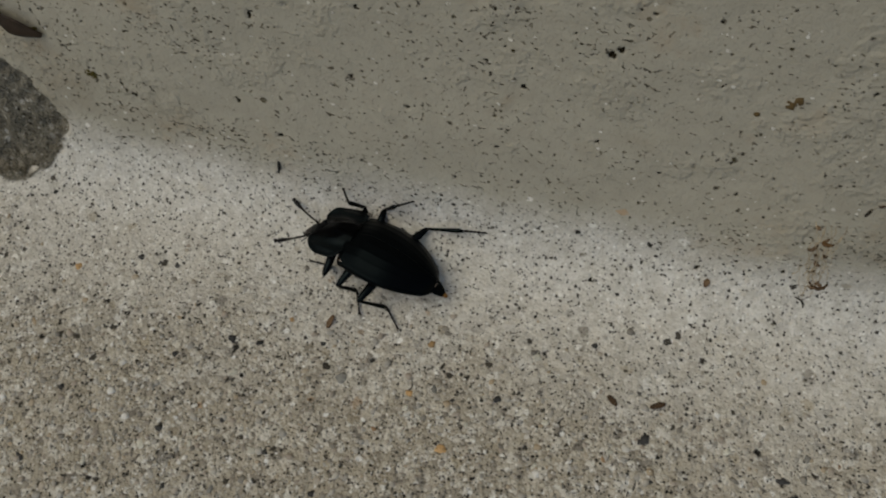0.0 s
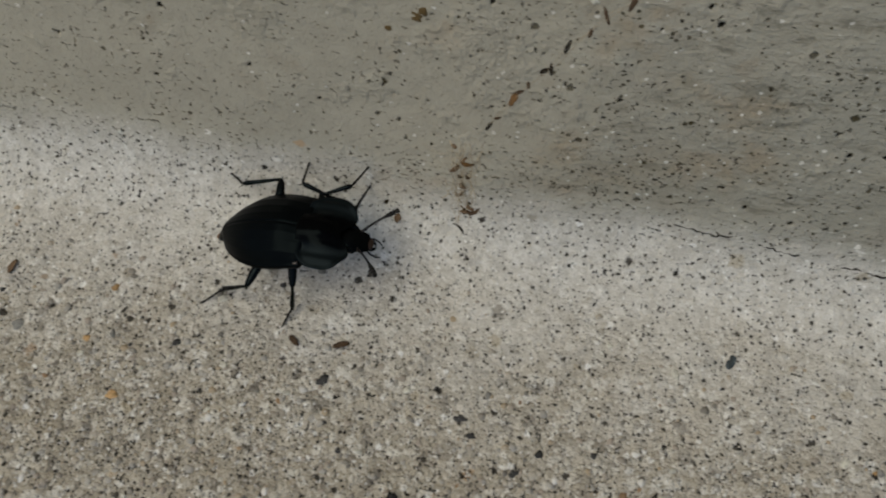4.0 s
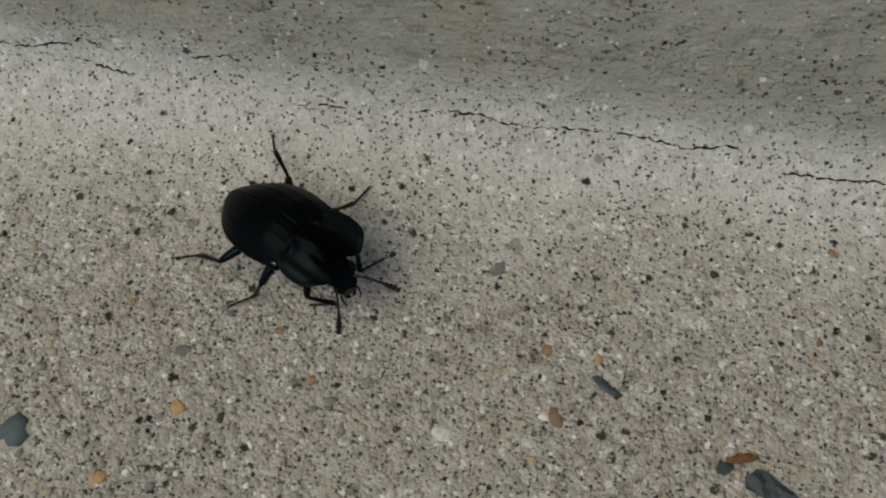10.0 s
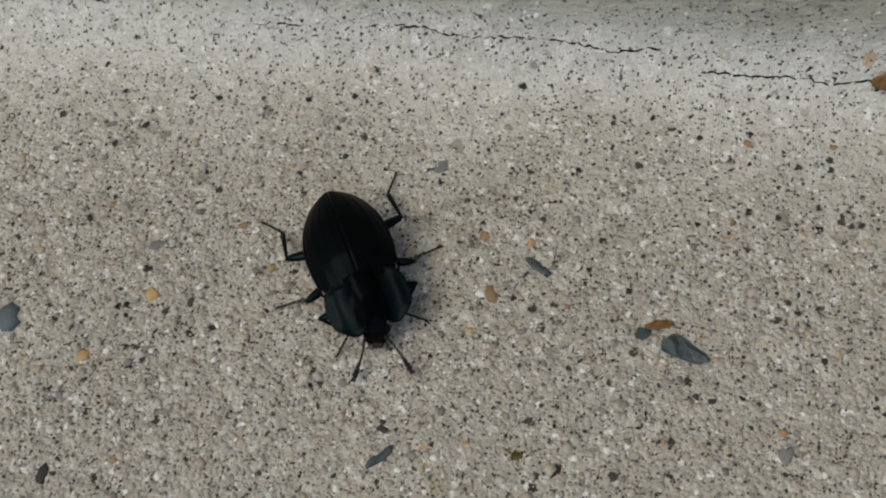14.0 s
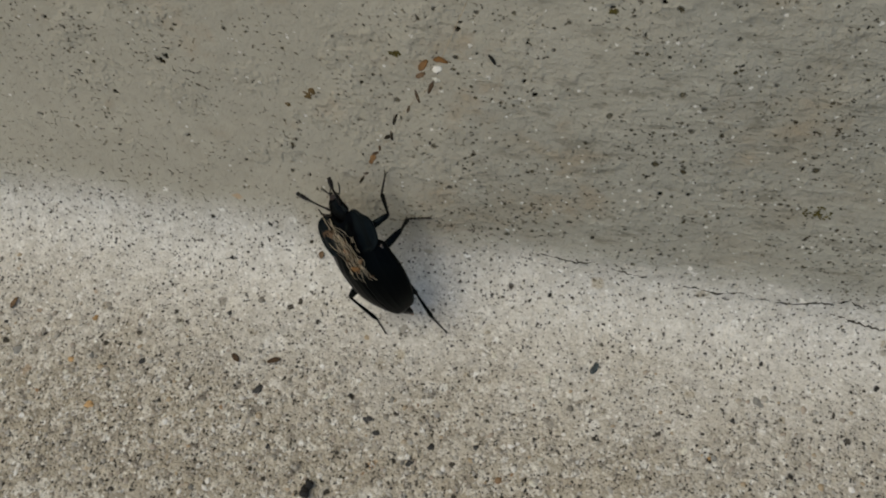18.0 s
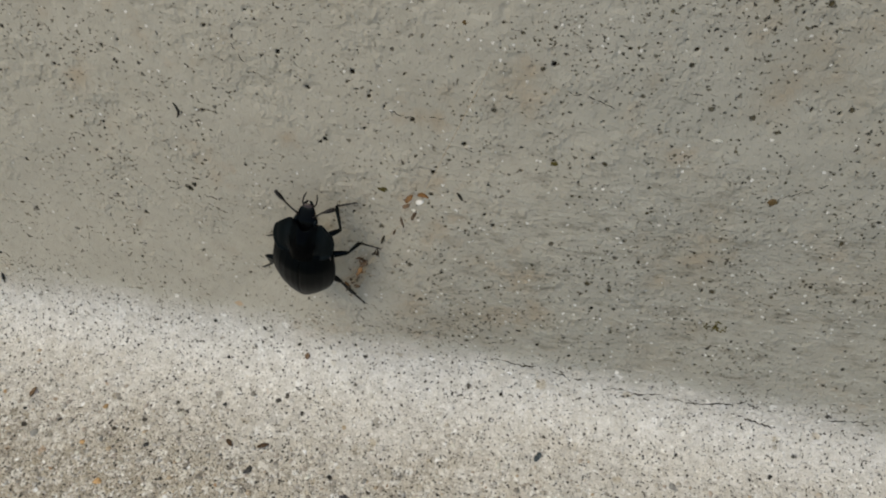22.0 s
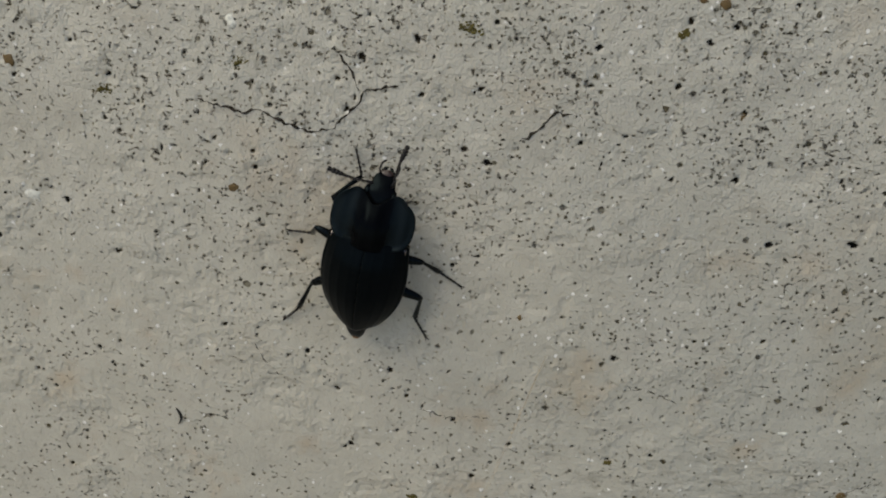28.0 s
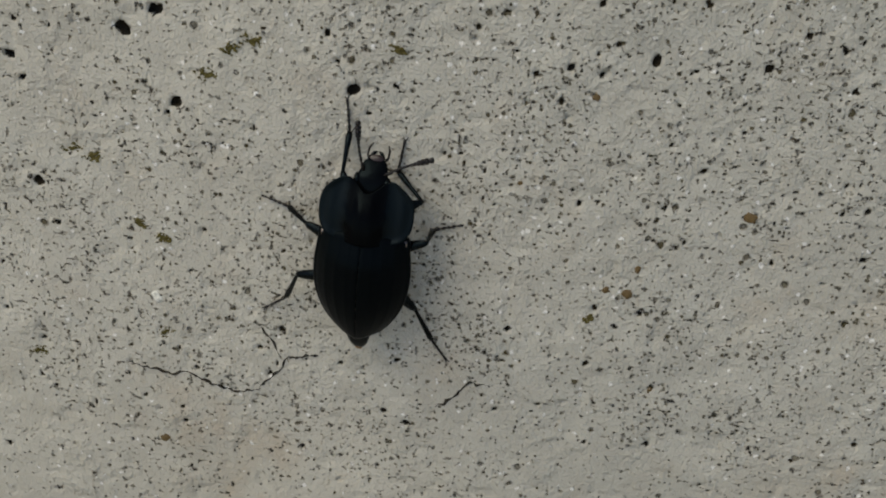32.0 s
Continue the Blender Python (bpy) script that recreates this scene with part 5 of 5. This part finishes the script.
# how far the left and the right antenna point outwards, in degrees
ANTENNAE = [(0, 40, 19), (1, 25, 45), (2, 50, 20), (4.5, 30, 60), (5, 15, 50), (6, 10, 73), (7, 12, 30), (8, 35, 20), (9, 12, 18), (10, 40, 25), (11, 45, 10), (13, 44, 8),
            (15.5, 25, 35), (16, 20, 50), (17, 36, 56), (18, 30, 30), (19, 5, 20), (20, 45, 30), (21, 60, 40), (22, 42, 40), (23, 35, 62), (24, 51, 26), (26.5, 12, 45), (27, 35, 45), (28, 86, 4), (29, 38, 25), (30, 30, 88), (31, 20, 60), (32, 10, 61)]


def body_pose(tail, head_end, roll):
    a, b = Vector(tail) * MM, Vector(head_end) * MM
    ahead = (b - a).normalized()
    mid = (a + b) / 2
    _, _, ny, nz = section(along(mid.y, mid.z))
    up = Vector((0, float(ny), float(nz)))
    side = up.cross(ahead).normalized()
    up = ahead.cross(side)
    m = Matrix((ahead, side, up)).transposed().to_4x4()
    return Matrix.Translation(mid + up * arch(9.2) * 0.8 * MM) @ m @ pose(0, 0, 0, roll)


def glide(rows, t):
    """A smooth way through rows of (seconds, numbers)."""
    times = [r[0] for r in rows]
    k = min(max(sum(s <= t for s in times) - 1, 0), len(rows) - 2)
    t0, t1 = times[k], times[k + 1]
    u = min(max((t - t0) / (t1 - t0), 0), 1)
    p, q = np.array(rows[k][1], float), np.array(rows[k + 1][1], float)
    def slope(j):
        i, l = max(j - 1, 0), min(j + 1, len(rows) - 1)
        return (np.array(rows[l][1], float) - np.array(rows[i][1], float)) / (times[l] - times[i]) * (t1 - t0)
    a, b = slope(k), slope(k + 1)
    return p * (2 * u**3 - 3 * u * u + 1) + a * (u**3 - 2 * u * u + u) + q * (3 * u * u - 2 * u**3) + b * (u**3 - u * u)


def body_at(t):
    v = glide([(s, (*a, *b, roll)) for s, a, b, roll in BODY], t)
    return body_pose(v[:3], v[3:6], v[6])


def ground(p, lift=0.0):
    """The place on the surface nearest to p."""
    return spot(p.x, along(p.y, p.z), lift + 0.0001).translation


def foot_way(mark, side, k):
    """Rows of seconds and footholds on the ground: the seen ones, and usual ones for the times between."""
    seen = {t: (a, s) for t, a, s in FEET[mark]}
    rest = LEG_PLAN[k][4]
    rows = []
    for t in sorted(set(range(33)) | set(seen)):
        a, s = seen.get(t, (rest[0], side * rest[1]))
        flat = body_at(t)
        flat = flat @ pose(0, 0, 0, -glide([(s_, (r,)) for s_, _, _, r in BODY], t)[0])
        rows.append((t, ground(flat @ Vector((a * MM, s * MM, -0.001)))))
    return rows


def foothold(rows, t, early):
    """A foot stands, then swings over to the next foothold; long ways are taken in several steps."""
    k = min(max(sum(s <= t for s, _ in rows) - 1, 0), len(rows) - 2)
    (t0, p), (t1, q) = rows[k], rows[k + 1]
    far = (q - p).length
    if far < 0.0012:
        return ground(p.lerp(q, (t - t0) / (t1 - t0)))
    count = max(1, round(far / 0.0085))
    u = min(max((t - t0) / (t1 - t0), 0), 0.9999) * count
    n, f = int(u), u - int(u)
    lo = 0.10 if early else 0.46
    g = smooth_step(lo, lo + 0.44, f)
    return ground(p.lerp(q, (n + g) / count), 0.0011 * math.sin(math.pi * g))


def limb(body, hip, target, lf, lt, la, side):
    """The poses of femur (in the body), and of shin and foot (in the femur), that reach a foothold."""
    f = body.inverted() @ target
    h = Vector((hip[0], side * hip[1], hip[2])) * MM
    out = Vector((f.x - h.x, f.y - h.y, 0)).normalized()
    heel = f - out * la * MM * 0.92 + Vector((0, 0, 0.0006))
    way = heel - h
    most = (lf + lt) * MM * 0.985
    if way.length > most:
        heel = h + way.normalized() * most
        way = heel - h
    a, b, d = lf * MM, lt * MM, max(way.length, abs(lf - lt) * MM * 1.1 + 0.0004)
    c = max(-1, min(1, (a * a + d * d - b * b) / (2 * a * d)))
    along_way = way.normalized()
    bend = Vector((0.45 if hip[0] < 3 else -0.2, side * 1.0, 0.16))
    up = (bend - along_way * bend.dot(along_way)).normalized()
    knee = h + along_way * a * c + up * a * math.sqrt(1 - c * c)

    def turn(start, end):
        x = (end - start).normalized()
        y = Vector((0, 0, 1)).cross(x).normalized()
        return Matrix.Translation(start) @ Matrix((x, y, x.cross(y))).transposed().to_4x4()

    m = turn(h, knee)
    back = m.inverted()
    return m, back @ turn(knee, heel), back @ turn(heel, f + Vector((0, 0, 0.00015)))


# where the wisp lies on the beetle's back: ahead, left, up (millimetres), and its lean and turn
WISP_RIDE = [(17.5, (7.2, 0.4, 1.2, 0, 8)), (17.8, (6.2, 0.0, 1.6, 0, 5)), (18.1, (4.4, -1.4, 1.9, 10, 2)), (18.6, (2.4, -3.0, 1.4, 30, -4)),
             (19.2, (3.0, -3.2, 1.4, 34, -6)), (19.8, (1.6, -4.4, 1.0, 40, -6)), (20.3, (-0.6, -4.8, 0.6, 26, -6))]
WISP_END = [(20.8, 27.2, 17.0, 80), (21.5, 27.8, 21.5, 70), (22.2, 28.6, 25.5, 60), (23.0, 29.2, 28.5, 52), (32.0, 29.2, 28.5, 52)]


# the upper strand, pulled aside by a foot and let go again: place of its upper end, and its turn
STRAND_WAY = [(0, 39.3, 0, 43.0, 0), (21.8, 39.3, 0, 43.0, 0), (22.1, 39.5, 0, 42.8, 3), (22.5, 41.0, 0, 42.4, 15), (23.0, 42.9, 0, 41.9, 21), (23.5, 42.9, 0, 41.6, 21), (24.0, 41.6, 0, 41.0, 12), (24.6, 40.3, 0, 42.0, 5), (26.0, 39.3, 0, 43.0, 0), (32.0, 39.3, 0, 43.0, 0)]


# how far the head bends down and turns to the left, in degrees, and how far the tail tip is drawn in, in millimetres
BEND = [(0, 4, 6, 0.7), (1, 10, 10, 0.9), (1.5, 20, 8, 1.0), (2, 30, 0, 1.0), (2.5, 24, -6, 0.8), (4.5, 8, 6, 0.3), (6, 6, -4, 0), (8, 4, 0, 0.2), (9, 8, -6, 0), (9.6, 24, -16, 1.0), (10.5, 34, -22, 1.4), (12, 36, -26, 1.5), (13.5, 36, -26, 1.5),
        (15.5, 4, 6, 0.2), (16, 4, 12, 0.1), (17, 4, -6, 0.3), (18, 0, 14, 0.3), (19, 4, 0, 0.3), (20, 8, -6, 0.4), (22, 6, 4, 0.8), (24, 4, -4, 0.5), (26.5, 4, -8, 0.1), (28, 8, -4, 0), (30, 4, 4, 0), (32, 4, -4, 0)]


def bent(t):
    """The pose of the head on the body, by its neck."""
    down, left, _ = glide([(r[0], r[1:]) for r in BEND], t)
    return Matrix.Translation(NECK) @ pose(0, 0, 0, 0, down, left) @ Matrix.Translation(-NECK)


def motions():
    times = [k / 10 for k in range(321)]
    bodies = [body_at(t) for t in times]
    walk(beetle, list(zip(times, bodies)))
    for mark, (leg, tibia, tarsus, side, k) in LEGS.items():
        hip, lf, lt, la, _ = LEG_PLAN[k]
        way = foot_way(mark, side, k)
        early = mark in ("L1", "R2", "L3")
        rows = [(t, limb(m, hip, foothold(way, t, early), lf, lt, la, side)) for t, m in zip(times, bodies)]
        for n, piece in enumerate((leg, tibia, tarsus)):
            walk(piece, [(t, some[n]) for t, some in rows])
    # the wisp of web lies in the joint until the beetle walks into it, slides along its back, and ends on the face
    down = Vector((0.9, -4.1, -9.5)).normalized()
    out = Vector((0, -0.9, 0.4))
    side = out.cross(down).normalized()
    rest = Matrix.Translation(Vector((27.3, -2.9, 16.3)) * MM) @ Matrix((down, side, down.cross(side))).transposed().to_4x4()
    fallen = [(t, spot(x * MM, s * MM, 0.0004) @ pose(0, 0, 0, 0, 0, turn)) for t, x, s, turn in WISP_END]
    rows = [(0, rest), (17.1, rest)]
    for t in [17.5 + k / 10 for k in range(28)]:
        v = glide(WISP_RIDE, t)
        rows.append((t, body_at(t) @ pose(v[0] * MM, v[1] * MM, v[2] * MM, v[3], 0, v[4])))
    walk(wisp, rows + fallen)
    walk(head, [(t, bent(t)) for t in times])
    walk(tip, [(t, pose(draw * MM, 0, 0.1 * draw * MM)) for t, _, _, draw in BEND])
    walk(strand, [(t, pose(x * MM, y * MM, z * MM, 0, turn, 0)) for t, x, y, z, turn in STRAND_WAY])
    for name, (ob, side) in FEELERS.items():
        rows = []
        for t in times:
            out = glide([(r[0], (r[1 if side > 0 else 2],)) for r in ANTENNAE], t)[0] + 4 * math.sin(6.1 * t + side) * min(1, abs(math.sin(1.9 * t)))
            dip = -6 + 6 * math.sin(1.7 * t + 2 * side)
            rows.append((t, bent(t) @ pose(8.0 * MM, side * 0.85 * MM, (0.2 - arch(8.0)) * MM, 0, dip, side * out)))
        walk(ob, rows)


motions()
